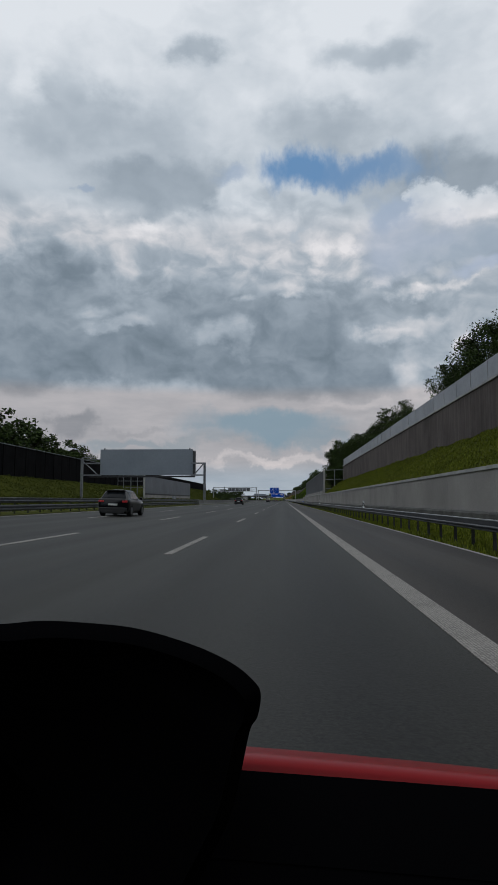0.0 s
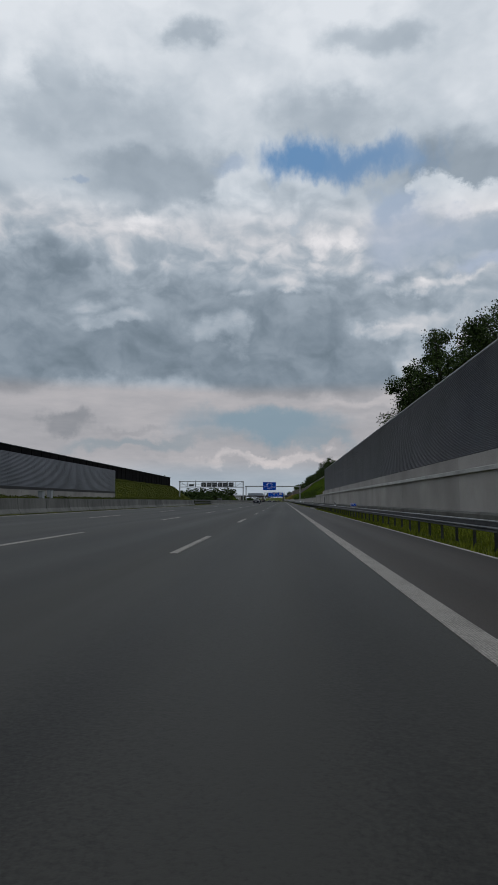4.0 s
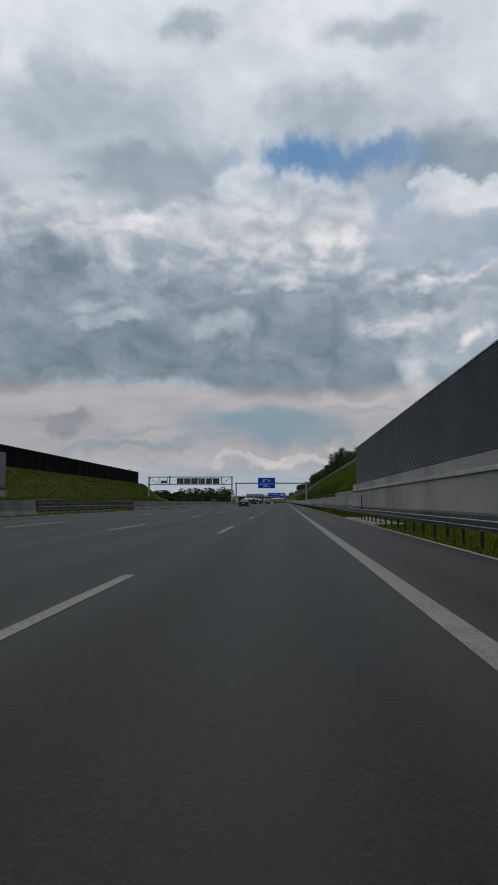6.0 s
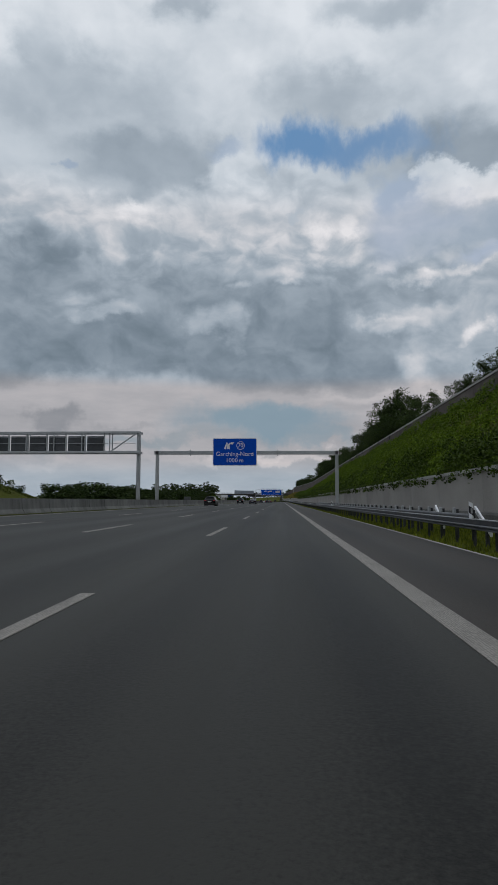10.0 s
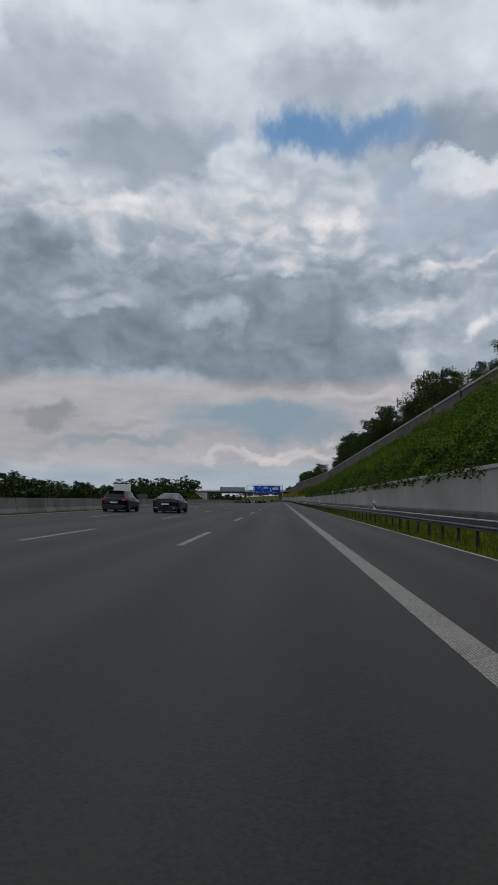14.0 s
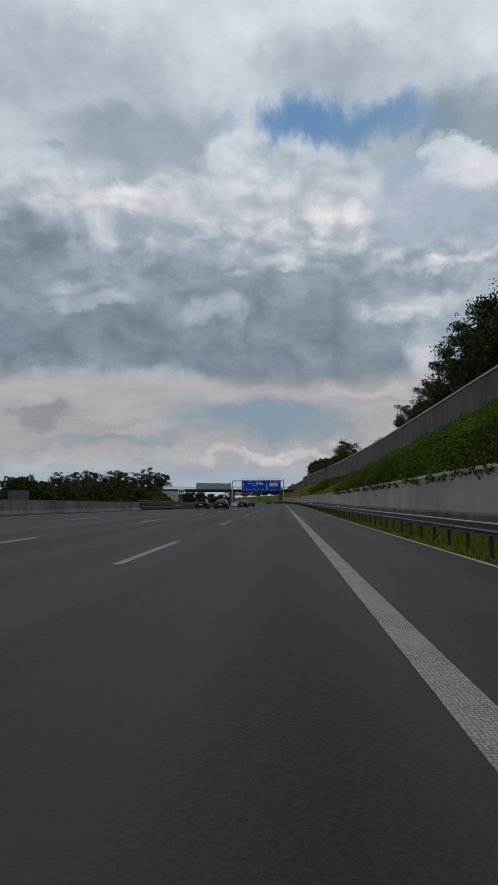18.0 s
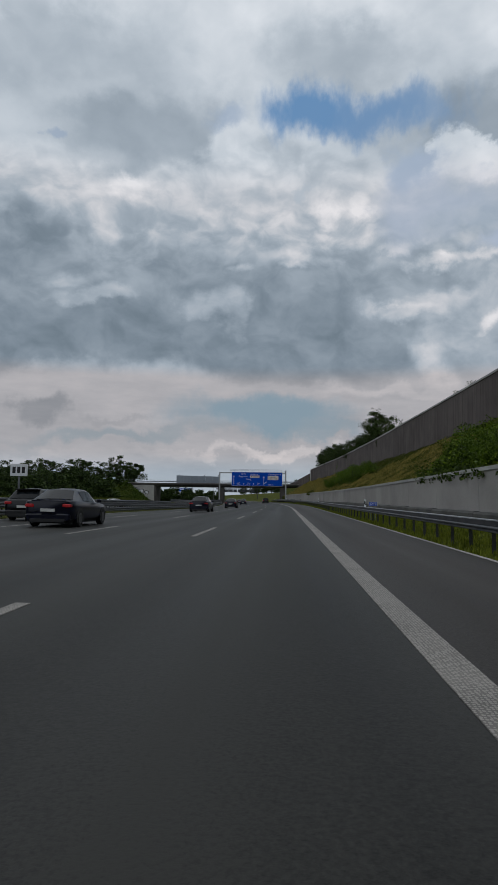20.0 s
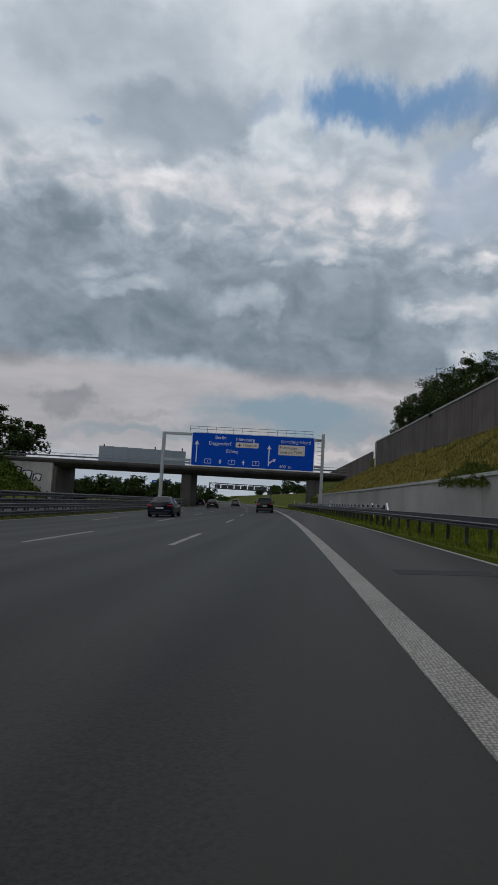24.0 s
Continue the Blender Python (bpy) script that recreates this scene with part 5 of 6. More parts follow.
SPECS = ((3, 9.0, 3.0, M_TREE), (5, 8.0, 2.7, M_TREE_L, 0.3), (8, 10.0, 2.6, M_TREE, 0.2), (11, 7.0, 2.9, M_TREE), (14, 7.5, 2.2, M_TREE_L, 0.45, 84, 100, 0.16), (17, 3.2, 2.0, M_BUSH, 0.1, 60, 120, 0.12, True), (21, 4.2, 2.4, M_TREE, 0.1, 70, 90, 0.17, True))
MODELS = [tree_model(*q) for q in SPECS]
FAR_MODELS = [tree_model(*(q[:4] + ((q[4] if len(q) > 4 else 0.0), 66, 52, 0.31) + q[8:])) for q in SPECS]
HEIGHTS = tuple(q[1] for q in SPECS)
for trunk, crown in MODELS + FAR_MODELS:
    trunk.materials.append(M_BARK)
TREE_LABELS = ("dark green broad-leaved tree behind the wall", "bushy pale green tree on high ground", "tall dense green tree with a narrow crown", "round dark green tree with a full crown",
               "airy young tree with thin foliage", "low leafy green shrub", "dense dark green bush")


def tree(kind, x, y, z, h, turn, wide=1.0, group="trees along the motorway"):
    k = h / HEIGHTS[kind]
    t = thing("bush" if kind > 4 else "tree", TREE_LABELS[kind], "bush" if kind > 4 else "tree", group, m=Matrix.LocRotScale((x, y, z), Euler((0, 0, turn)), (k * wide, k * wide, k)))
    model = (MODELS if abs(x) < 30 and y < 880 else FAR_MODELS)[kind]
    part("trunk", model[0], None, t)
    part("crown", model[1], None, t)
    return t


rng = random.Random(4)
# behind the near upper wall on the right
for s, h, kind in ((-8, 7, 0), (6, 6, 3), (17, 6, 2), (27, 7.5, 0), (36, 7.5, 3), (46, 7.2, 0), (53, 6.6, 3), (60, 6.6, 0), (67, 6.2, 3), (75, 3.6, 6), (83, 3.8, 6), (92, 6.0, 4), (99, 7.6, 4), (105, 7.4, 4), (112, 6.0, 3), (120, 6.2, 3), (128, 6.0, 2), (135, 6.0, 3),
                   (142, 7.4, 0), (150, 7.6, 2), (158, 7.8, 0), (166, 7.8, 3), (175, 7.8, 0), (185, 8.4, 3), (194, 10.4, 2), (203, 8.8, 0), (210, 8.8, 3), (218, 6.0, 0), (225, 4.6, 3), (232, 3.8, 1)):
    tree(kind, 17.2 + rng.uniform(-0.5, 1.5), s, 8.5, h * 1.14, rng.uniform(0, 6.2))
for s in (146, 150, 157, 164):
    tree(3, 13.5 + rng.uniform(0, 2), s + 10, 4.0, 6.5, rng.uniform(0, 6.2))
# behind the far upper wall
TALL = {300: 5, 332: 5.5, 390: 6, 420: 6.5, 432: 9, 444: 12, 456: 11.5, 468: 9, 481: 9.5, 508: 7, 538: 9.5, 550: 8, 576: 10.2, 590: 8, 604: 8.5, 616: 9.5, 628: 11, 640: 12, 652: 10.5, 664: 8.5, 676: 7, 716: 5.5, 774: 11, 788: 7.5, 801: 7.5, 814: 8, 828: 8.5, 842: 9.5, 852: 10.5, 864: 10, 872: 8.5}
s = 284.0
while s < 876:
    near = min(TALL, key=lambda q: abs(q - s))
    tall = abs(near - s) < 6
    h = TALL[near] * rng.uniform(0.92, 1.05) if tall else rng.uniform(3.4, 7.0)
    if 690 < s < 760 and not tall:
        h = rng.uniform(2.2, 3.0)
    kind = rng.choice((0, 1, 2, 3)) if h > 4.8 else rng.choice((5, 6, 6, 3, 4))
    p = at(s, wall_x(s) + rng.uniform(1.6, 3.4) + (0.8 if tall else 0), 10.1)
    tree(kind, *p, h, rng.uniform(0, 6.2), rng.uniform(0.9, 1.15))
    s += rng.uniform(4.4, 7.6)
# shrubs standing on the bank near the bends in the wall
for s, x, h in ((566, 11.5, 2.2), (574, 11.0, 2.0), (583, 12, 2.4), (592, 11.2, 2.2), (600, 12.6, 2.6), (611, 11.3, 2.0), (622, 12.2, 2.1), (742, 12.0, 2.6), (750, 13.0, 3.0), (757, 12.0, 2.4), (765, 13.2, 2.8), (772, 11.8, 2.4), (781, 12.8, 2.2), (738, 14.2, 2.6), (746, 15.2, 3.0), (753, 15.4, 3.2), (760, 15.0, 3.2), (768, 15.6, 3.0), (776, 14.8, 2.8), (784, 15.4, 2.4), (755, 13.6, 2.8), (769, 13.9, 2.6)):
    z = 2.5 + (bank_top(s) - 2.5) * (x - 9.5) / (wall_x(s) - 9.5)
    tree(5, *at(s, x, z - 0.2), h * (1.0 if s < 700 or x < 14 else 0.7), rng.uniform(0, 6.2), 1.3, "shrubs on the bank")
for k in range(32):
    s = 572 + 3.4 * k
    x = 10.5 + rng.uniform(0, 1.4)
    tree(5, *at(s, x, 2.2 + (bank_top(s) - 2.5) * (x - 9.5) / (wall_x(s) - 9.5)), rng.uniform(1.7, 2.6), rng.uniform(0, 6.2), 1.25, "shrubs on the bank")
# a far row of trees closing the view under the bridge
for k in range(34):
    tree(rng.choice((6, 6, 5, 3)), -150 + 6.0 * k + rng.uniform(-2, 2), 1240 + rng.uniform(0, 30), -0.9, rng.uniform(4.5, 7.0), rng.uniform(0, 6.2), 1.8, "far trees beyond the bridge")
# beyond the opposite carriageway
for s, x, h, kind in ((70, -56, 9, 0), (84, -57, 11.5, 3), (96, -58, 12, 0), (112, -57, 10, 2), (124, -58, 11.2, 0), (138, -60, 9.6, 3), (150, -60, 8.4, 3), (162, -59, 8.6, 0), (176, -60, 7.6, 3), (190, -61, 7.2, 0), (204, -62, 6.8, 3), (45, -57, 8, 0), (20, -58, 9, 3)):
    tree(kind, x, s, 6.0, h * 1.35, rng.uniform(0, 6.2), 1.4)
for s, h in ((256, 5.8), (300, 5.4), (318, 5.9), (375, 5.6), (395, 6.2)):
    tree(4, -51.9, s, 5.8, h, rng.uniform(0, 6.2), 0.55)
s = 448.0
while s < 842:
    x = -66 - rng.uniform(0, 16) - (6 if s < 520 else 0)
    h = rng.uniform(6.0, 9.5)
    tree(rng.choice((0, 3, 6, 6, 6)), *at(s, x, -0.7), h, rng.uniform(0, 6.2), rng.uniform(1.2, 1.6))
    tree(6, *at(s + 4, x + rng.uniform(-3, 5), -0.8), h * rng.uniform(0.4, 0.65), rng.uniform(0, 6.2), rng.uniform(1.5, 2.1))
    s += rng.uniform(6, 10)
for x, y, h, kind in ((-62, 898, 9.8, 3), (-70, 897, 13, 2), (-77, 899, 10.5, 0), (-84, 896, 11, 3), (-92, 899, 11.5, 0), (-100, 897, 11, 3), (-108, 899, 11, 1), (-117, 897, 11, 0), (-66, 900, 9, 1)):
    tree(kind, x, y, 6.2, h, rng.uniform(0, 6.2), 1.3)
    tree(6, x - 3, y - 6, 5.4, h * 0.5, rng.uniform(0, 6.2), 1.5)
for x, y, h, kind in ((-70, 874, 11, 0), (-76, 868, 12, 3), (-82, 872, 13.5, 0), (-88, 866, 12.5, 3), (-94, 870, 13.5, 2), (-101, 864, 13, 3), (-108, 868, 12.5, 0), (-116, 862, 12, 3), (-74, 860, 8, 1), (-84, 857, 8, 6), (-95, 856, 7.5, 6), (-104, 855, 8, 3), (-79, 850, 6, 6), (-90, 848, 6, 6)):
    tree(kind, x, y, -0.9, h, rng.uniform(0, 6.2), 1.35)
    tree(6, x + 3, y - 5, -0.9, h * 0.78, rng.uniform(0, 6.2), 1.25)
for k in range(16):
    tree(6, -104 + 4.4 * k + rng.uniform(-1, 1), 975 + rng.uniform(0, 24), -0.9, rng.uniform(6.5, 9), rng.uniform(0, 6.2), 1.2, "far trees beyond the bridge")
# beyond the bridge
for k in range(26):
    s = 960 + k * 14
    tree(rng.choice((0, 3, 3)), *at(s, 44 + rng.uniform(-5, 12), 5.3), rng.uniform(6, 10), rng.uniform(0, 6.2), 1.3, "far trees beyond the bridge")
for k in range(44):
    s = 930 + k * 10
    tree(rng.choice((0, 3, 6, 6, 5)), *at(s, -58 - rng.uniform(0, 34), -0.9), rng.uniform(5, 9), rng.uniform(0, 6.2), 1.5, "far trees beyond the bridge")


def plant(name, label, mat, s0, s1, count, x_range, height, size, upright=0.0, slim=1.0, seed=1, step=12.0, hump=0.0, bald=0.0):
    """Stretches of ground cover: leaves or blades scattered over a strip whose ground height is height(s, x)."""
    r = np.random.default_rng(seed)
    s, k = s0, 0
    while s < s1 - 0.5:
        e = min(s + step, s1)
        n = int(count * (e - s) / step)
        ss = r.uniform(s, e, n)
        f = r.random(n)
        pts = np.empty((n, 3))
        keep = np.ones(n, bool)
        for i in range(n):
            x0, x1 = x_range(ss[i])
            x = x0 + (x1 - x0) * f[i]
            lump = noise.noise(Vector((x * 0.45, ss[i] * 0.3, seed))) + 0.5 * noise.noise(Vector((x * 1.3, ss[i] * 1.3, seed + 7)))
            if lump < bald - 0.9:
                keep[i] = False
            z = height(ss[i], x) + max(0.0, lump + 0.35) * hump * (0.35 + 0.65 * r.random())
            pts[i] = at(ss[i], x, z)
        pts = pts[keep]
        v = leaves(pts, size * (0.55 + 0.9 * r.random(len(pts))), r, upright, slim)
        ob = part(name, leaf_mesh(name, v, mat), None)
        tagged(ob, label, name.replace("_", " "), kind="stuff")
        s, k = e, k + 1


def bank_z(s, x):
    if s < 277:
        return 2.5 + 3.4 * (x - 9.5) / 4.8
    return 2.45 + (bank_top(s) - 2.45) * (x - 9.5) / (wall_x(s) - 9.5)


far_bank = lambda s: (9.45, wall_x(s) - 0.1)
plant("shrub_cover", "dense low green shrubs covering the bank", M_IVY, 300, 684, 21000, far_bank, bank_z, 0.125, 0.0, 0.85, 11, 17, 1.7)
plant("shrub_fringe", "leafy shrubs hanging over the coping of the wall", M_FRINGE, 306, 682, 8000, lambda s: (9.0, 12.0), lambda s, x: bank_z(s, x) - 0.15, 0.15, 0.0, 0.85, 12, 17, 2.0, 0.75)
plant("grass", "rough olive grass on the near bank", M_VERGE, -20, 153, 9000, lambda s: (9.5, 14.2), bank_z, 0.17, 0.6, 0.4, 13, 17, 0.25)
plant("grass", "rough green grass at the start of the bank", M_GRASS, 277, 306, 9000, far_bank, bank_z, 0.2, 0.6, 0.35, 14, 15, 0.3)
plant("dry_grass", "dry golden grass at the foot of the bank", M_DRY, 278, 304, 500, lambda s: (9.5, 13), bank_z, 0.22, 0.75, 0.2, 15, 13, 0.3)
plant("grass", "rough green grass on the bank", M_GRASS, 678, 876, 9000, far_bank, bank_z, 0.17, 0.75, 0.22, 16, 16, 0.4)
plant("dry_grass", "long dry golden grass on the bank", M_DRY, 680, 876, 8500, lambda s: (9.45, wall_x(s) - 3 + 2 * math.sin(s * 0.1)), bank_z, 0.18, 0.6, 0.3, 17, 16, 0.5, 0.55)
plant("dry_grass", "tall golden grass on the bank before the bridge", M_DRY, 782, 877, 7000, lambda s: (9.45, wall_x(s) - 0.8), bank_z, 0.30, 0.6, 0.22, 23, 16, 0.8, 0.35)
plant("shrub_fringe", "leafy shrub hanging over the wall", M_GRASS, 796, 803, 5000, lambda s: (8.9, 10.6), lambda s, x: 2.3 + 0.5 * (x - 8.95), 0.24, 0.3, 0.18, 18, 8, 0.9)
verge_h = lambda s, x: verge_z(s) - 0.02 + (0.0 if x < 6.5 else 0.06 * (x - 6.5))
plant("grass", "short green grass on the verge under the guard rail", M_VERGE, -4, 880, 7000, lambda s: (4.62, 8.9), verge_h, 0.15, 0.75, 0.3, 19, 17, 0.10)


def left_z(s, x):
    if s < 400:
        return np.interp(-x, [35, 43.2, 50.9], [road_z(s, -35), 1.7, left_top(s)])
    return np.interp(-x, [35, 43.2, 50.9], [road_z(s, -35), max(0.4, 1.7 - (s - 400) * 0.03), max(0.4, 7.6 - max(0, s - 411) * 0.21)])


plant("grass", "rough green grass on the opposite bank", M_GRASS, 40, 444, 9000, lambda s: (-50.6, -36), left_z, 0.24, 0.55, 0.5, 20, 30, 0.5)
plant("grass", "tall weeds beyond the opposite carriageway", M_GRASS, 444, 860, 1500, lambda s: (-58, -36), lambda s, x: np.interp(-x, [35, 44, 60], [road_z(s, -35), 0.5, 0.35]), 0.8, 0.7, 0.4, 21, 40, 0.5)
plant("grass", "weeds in the median beside the barrier", M_GRASS, 20, 690, 420, lambda s: (-17.1, -15.0), lambda s, x: road_z(s, x) + 0.05, 0.4, 0.8, 0.25, 22, 40, 0.3)


def ramp_cover(name, label, mat, count, size, upright, slim, seed, hump):
    r = np.random.default_rng(seed)
    pts = []
    for _ in range(count):
        x = r.uniform(-108, -52.6)
        y0 = 868 - 18 * (-x - 52.4) / 57.6
        f = r.random()
        z = -0.9 + f * (7.4 + 0.6 * (-x - 62.4) / 47.6)
        if x > -62.4:
            u = (-x - 52.4) / 10
            if r.random() < 0.5:
                pts.append((x, 868 + 22 * (u + (1 - u) * f), -0.9 + 7.4 * u + 0.3 * hump * r.random() ** 2))
            else:
                pts.append((x, y0 + (868 + 22 * u - y0) * f, -0.9 + 7.4 * u * f + 0.3 * hump * r.random()))
            continue
        lump = noise.noise(Vector((x * 0.25, f * 4, seed)))
        pts.append((x, y0 + (890 - y0) * f, z + max(0, lump + 0.3) * hump * r.random()))
    pts = np.array(pts)
    ob = part(name, leaf_mesh(name, leaves(pts, size * (0.55 + 0.9 * r.random(len(pts))), r, upright, slim), mat), None)
    tagged(ob, label, name.replace("_", " "), kind="stuff")


ramp_cover("grass", "rough grass on the ramp to the bridge", M_GRASS, 9000, 0.7, 0.7, 0.4, 31, 0.5)
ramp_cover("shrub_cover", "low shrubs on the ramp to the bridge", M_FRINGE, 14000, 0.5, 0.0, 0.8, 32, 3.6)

# ---------------------------------------------------------------- cars
def car_model(name, label, paint, m, length=4.3, width=1.78, height=1.45, style="hatch", group="cars on the motorway"):
    """A car seen mostly from behind. Its local y points forward; stations run from the tail to the nose."""
    t = thing(name, label, "car", group, m=m)
    L, W, H = length, width / 2, height
    belt = 0.62 * H
    # y fraction, half width, belt height, roof height (belt where there is no roof), half width of the roof
    if style == "hatch":
        st = [(0.0, 0.86, 0.60, 0.60, 0.86), (0.015, 0.93, 0.63, 0.63, 0.9), (0.03, 0.97, 0.64, 0.66, 0.86), (0.14, 1, 0.64, 0.97, 0.70), (0.3, 1, 0.63, 1.0, 0.72), (0.5, 1, 0.62, 0.99, 0.72), (0.58, 1, 0.61, 0.94, 0.70), (0.73, 0.99, 0.62, 0.64, 0.84), (0.9, 0.95, 0.55, 0.56, 0.8), (0.985, 0.85, 0.48, 0.48, 0.75), (1.0, 0.75, 0.42, 0.42, 0.68)]
    elif style == "fastback":
        st = [(0.0, 0.86, 0.62, 0.62, 0.84), (0.012, 0.94, 0.66, 0.66, 0.88), (0.05, 0.98, 0.68, 0.70, 0.84), (0.36, 1, 0.655, 0.975, 0.66), (0.46, 1, 0.64, 1.0, 0.68), (0.55, 1, 0.63, 0.98, 0.69), (0.61, 1, 0.62, 0.92, 0.69), (0.73, 0.99, 0.62, 0.64, 0.84), (0.9, 0.95, 0.56, 0.57, 0.8), (0.985, 0.86, 0.50, 0.50, 0.76), (1.0, 0.76, 0.44, 0.44, 0.7)]
    elif style == "sedan":
        st = [(0.0, 0.86, 0.64, 0.64, 0.84), (0.012, 0.93, 0.67, 0.67, 0.88), (0.10, 0.98, 0.68, 0.69, 0.86), (0.28, 1, 0.66, 0.98, 0.68), (0.42, 1, 0.64, 1.0, 0.70), (0.52, 1, 0.63, 0.98, 0.70), (0.58, 1, 0.62, 0.92, 0.70), (0.71, 0.99, 0.62, 0.64, 0.84), (0.9, 0.95, 0.56, 0.57, 0.8), (0.985, 0.86, 0.50, 0.50, 0.76), (1.0, 0.76, 0.44, 0.44, 0.7)]
    else:
        st = [(0.0, 0.9, 0.62, 0.62, 0.88), (0.015, 0.96, 0.64, 0.66, 0.9), (0.03, 0.98, 0.64, 0.72, 0.88), (0.09, 1, 0.64, 0.97, 0.78), (0.3, 1, 0.63, 1.0, 0.78), (0.55, 1, 0.62, 0.98, 0.76), (0.62, 1, 0.62, 0.93, 0.75), (0.74, 0.99, 0.63, 0.66, 0.86), (0.9, 0.96, 0.58, 0.59, 0.82), (0.985, 0.88, 0.52, 0.52, 0.8), (1.0, 0.8, 0.45, 0.45, 0.74)]
    rows = []
    for f, w, zb, zr, wr in st:
        y, z0 = L * f, 0.2 + (0.1 if f in (0.0, 1.0) else 0)
        w, wr, zb, zr = W * w, W * wr, H * zb, H * zr
        half = [(w * 0.82, z0), (w * 0.97, z0 + 0.12), (w, H * 0.36), (w * 0.985, zb - 0.03), (w * 0.95, zb), (wr, max(zb + 0.004, zr - 0.07)), (wr * 0.82, max(zb + 0.008, zr - 0.015)), (wr * 0.35, zr + 0.012)]
        rows.append([Vector((x, y, z)) for x, z in half] + [Vector((-x, y, z)) for x, z in reversed(half)])
    n = len(rows[0])
    g = Geo().add([p for r in rows for p in r], [(i * n + j, (i + 1) * n + j, (i + 1) * n + (j + 1) % n, i * n + (j + 1) % n) for i in range(len(rows) - 1) for j in range(n)] + [tuple(range(n)), tuple(range(len(rows) * n - 1, (len(rows) - 1) * n - 1, -1))])
    part("body", g, paint, t, smooth=True)
    # glass: rear window, windscreen, side windows, laid just proud of the shell
    ri = 2
    roof_i = 3
    front0, front1 = (6, 7)

    def pane(quads, name_):
        gg = Geo()
        for q in quads:
            c = sum(q, Vector()) / 4
            nrm = (q[1] - q[0]).cross(q[3] - q[0]).normalized()
            if nrm.dot(c - Vector((0, L * 0.45, H * 0.5))) < 0:
                nrm = -nrm
            q = [c + (p - c) * 0.9 + nrm * 0.012 for p in q]
            gg.add(q, [(0, 1, 2, 3)])
            gg.add([p - nrm * 0.008 for p in q], [(3, 2, 1, 0)])
        part(name_, gg, M_GLASS, t, "dark tinted glass")

    lw = lambda i, j: rows[i][j]

    def curved_pane(low, high, name_):
        """Glass that follows the shell from one station to the next, a little proud of it."""
        up = (rows[high][7] - rows[low][7]).normalized()
        nrm = Vector((0, -up.z, up.y)) if high > low else Vector((0, up.z, -up.y))
        if nrm.z < 0:
            nrm = -nrm
        js = range(5, n - 5)
        v = []
        for d in (0.014, 0.004):
            for f in (0.08, 0.5, 0.9):
                for j in js:
                    p = rows[low][j].lerp(rows[high][j], f)
                    v.append(Vector((p.x * (0.92 if j in (5, n - 6) else 0.97), p.y, p.z)) + nrm * d)
        w = len(js)
        f = [(k * 3 * w + i * w + j, k * 3 * w + i * w + j + 1, k * 3 * w + (i + 1) * w + j + 1, k * 3 * w + (i + 1) * w + j) for k in (0, 1) for i in (0, 1) for j in range(w - 1)]
        part(name_, Geo().add(v, f), M_GLASS, t, "dark tinted glass", smooth=True)

    curved_pane(ri, roof_i, "rear_window")
    curved_pane(front1, front0, "windscreen")
    for a, b in ((3, 4), (4, 5), (5, 6)):
        pane([[lw(a, 4), lw(b, 4), lw(b, 5), lw(a, 5)]], "side_window")
        pane([[lw(a, n - 5), lw(b, n - 5), lw(b, n - 6), lw(a, n - 6)]], "side_window")
    # lamps, plate, bumper, mirrors
    zl = H * 0.56
    for sx in (-1, 1):
        part("tail_lamp", Geo().box((min(sx * W * 0.58, sx * W * 0.93), -0.03, zl - 0.055), (max(sx * W * 0.58, sx * W * 0.93), 0.2, zl + 0.05), chamfer=0.02), M_DIMLAMP if style == "fastback" else M_REDLAMP, t, "red tail lamp")
        part("mirror", Geo().box((min(sx * W * 1.0, sx * W * 1.17), L * 0.62, H * 0.63), (max(sx * W * 1.0, sx * W * 1.17), L * 0.66, H * 0.73), chamfer=0.03), paint, t)
        part("headlamp", Geo().box((min(sx * W * 0.5, sx * W * 0.8), L * 0.95, H * 0.4), (max(sx * W * 0.5, sx * W * 0.8), L * 0.99, H * 0.47), chamfer=0.02), M_WHITE, t)
    part("bumper", Geo().box((-W * 0.9, -0.06, 0.27), (W * 0.9, 0.25, 0.5), chamfer=0.05), paint if style in ("sedan", "fastback") else M_BLACK, t)
    part("number_plate", Geo().box((-0.26, -0.075 if style in ("sedan", "fastback") else -0.04, H * 0.44 - 0.055), (0.26, 0.1, H * 0.44 + 0.055)), M_PLATE, t, "plain white plate")
    part("diffuser", Geo().box((-W * 0.72, -0.066, 0.2), (W * 0.72, 0.2, 0.33), chamfer=0.02), M_BLACK, t, "black lower bumper insert")
    if style == "fastback":
        part("light_bar", Geo().box((-W * 0.6, -0.02, zl - 0.01), (W * 0.6, 0.1, zl + 0.035), chamfer=0.008), M_DIMLAMP, t, "dark red strip between the tail lamps")
        for sx in (-1, 1):
            part("window_trim", Geo().beam((sx * W * 0.955, L * 0.3, H * 0.672), (sx * W * 0.965, L * 0.68, H * 0.632), 0.02), M_RAILTOP, t, "bright trim under the side windows")
            part("bumper_vent", Geo().box((min(sx * W * 0.55, sx * W * 0.86), -0.072, 0.34), (max(sx * W * 0.55, sx * W * 0.86), 0.0, 0.39), chamfer=0.008), M_RAILTOP, t)
    if style in ("sedan", "fastback"):
        part("boot_lip", Geo().box((-W * 0.7, 0.02, H * 0.665), (W * 0.7, 0.16, H * 0.69), chamfer=0.008), M_BLACK if paint is P_WHITE else paint, t)
    else:
        part("roof_spoiler", Geo().box((-W * 0.62, L * 0.085, H * 0.955), (W * 0.62, L * 0.15, H * 0.985), chamfer=0.01), paint, t)
    part("underbody", Geo().box((-W * 0.8, 0.3, 0.14), (W * 0.8, L - 0.3, 0.32), chamfer=0.03), M_BLACK, t)
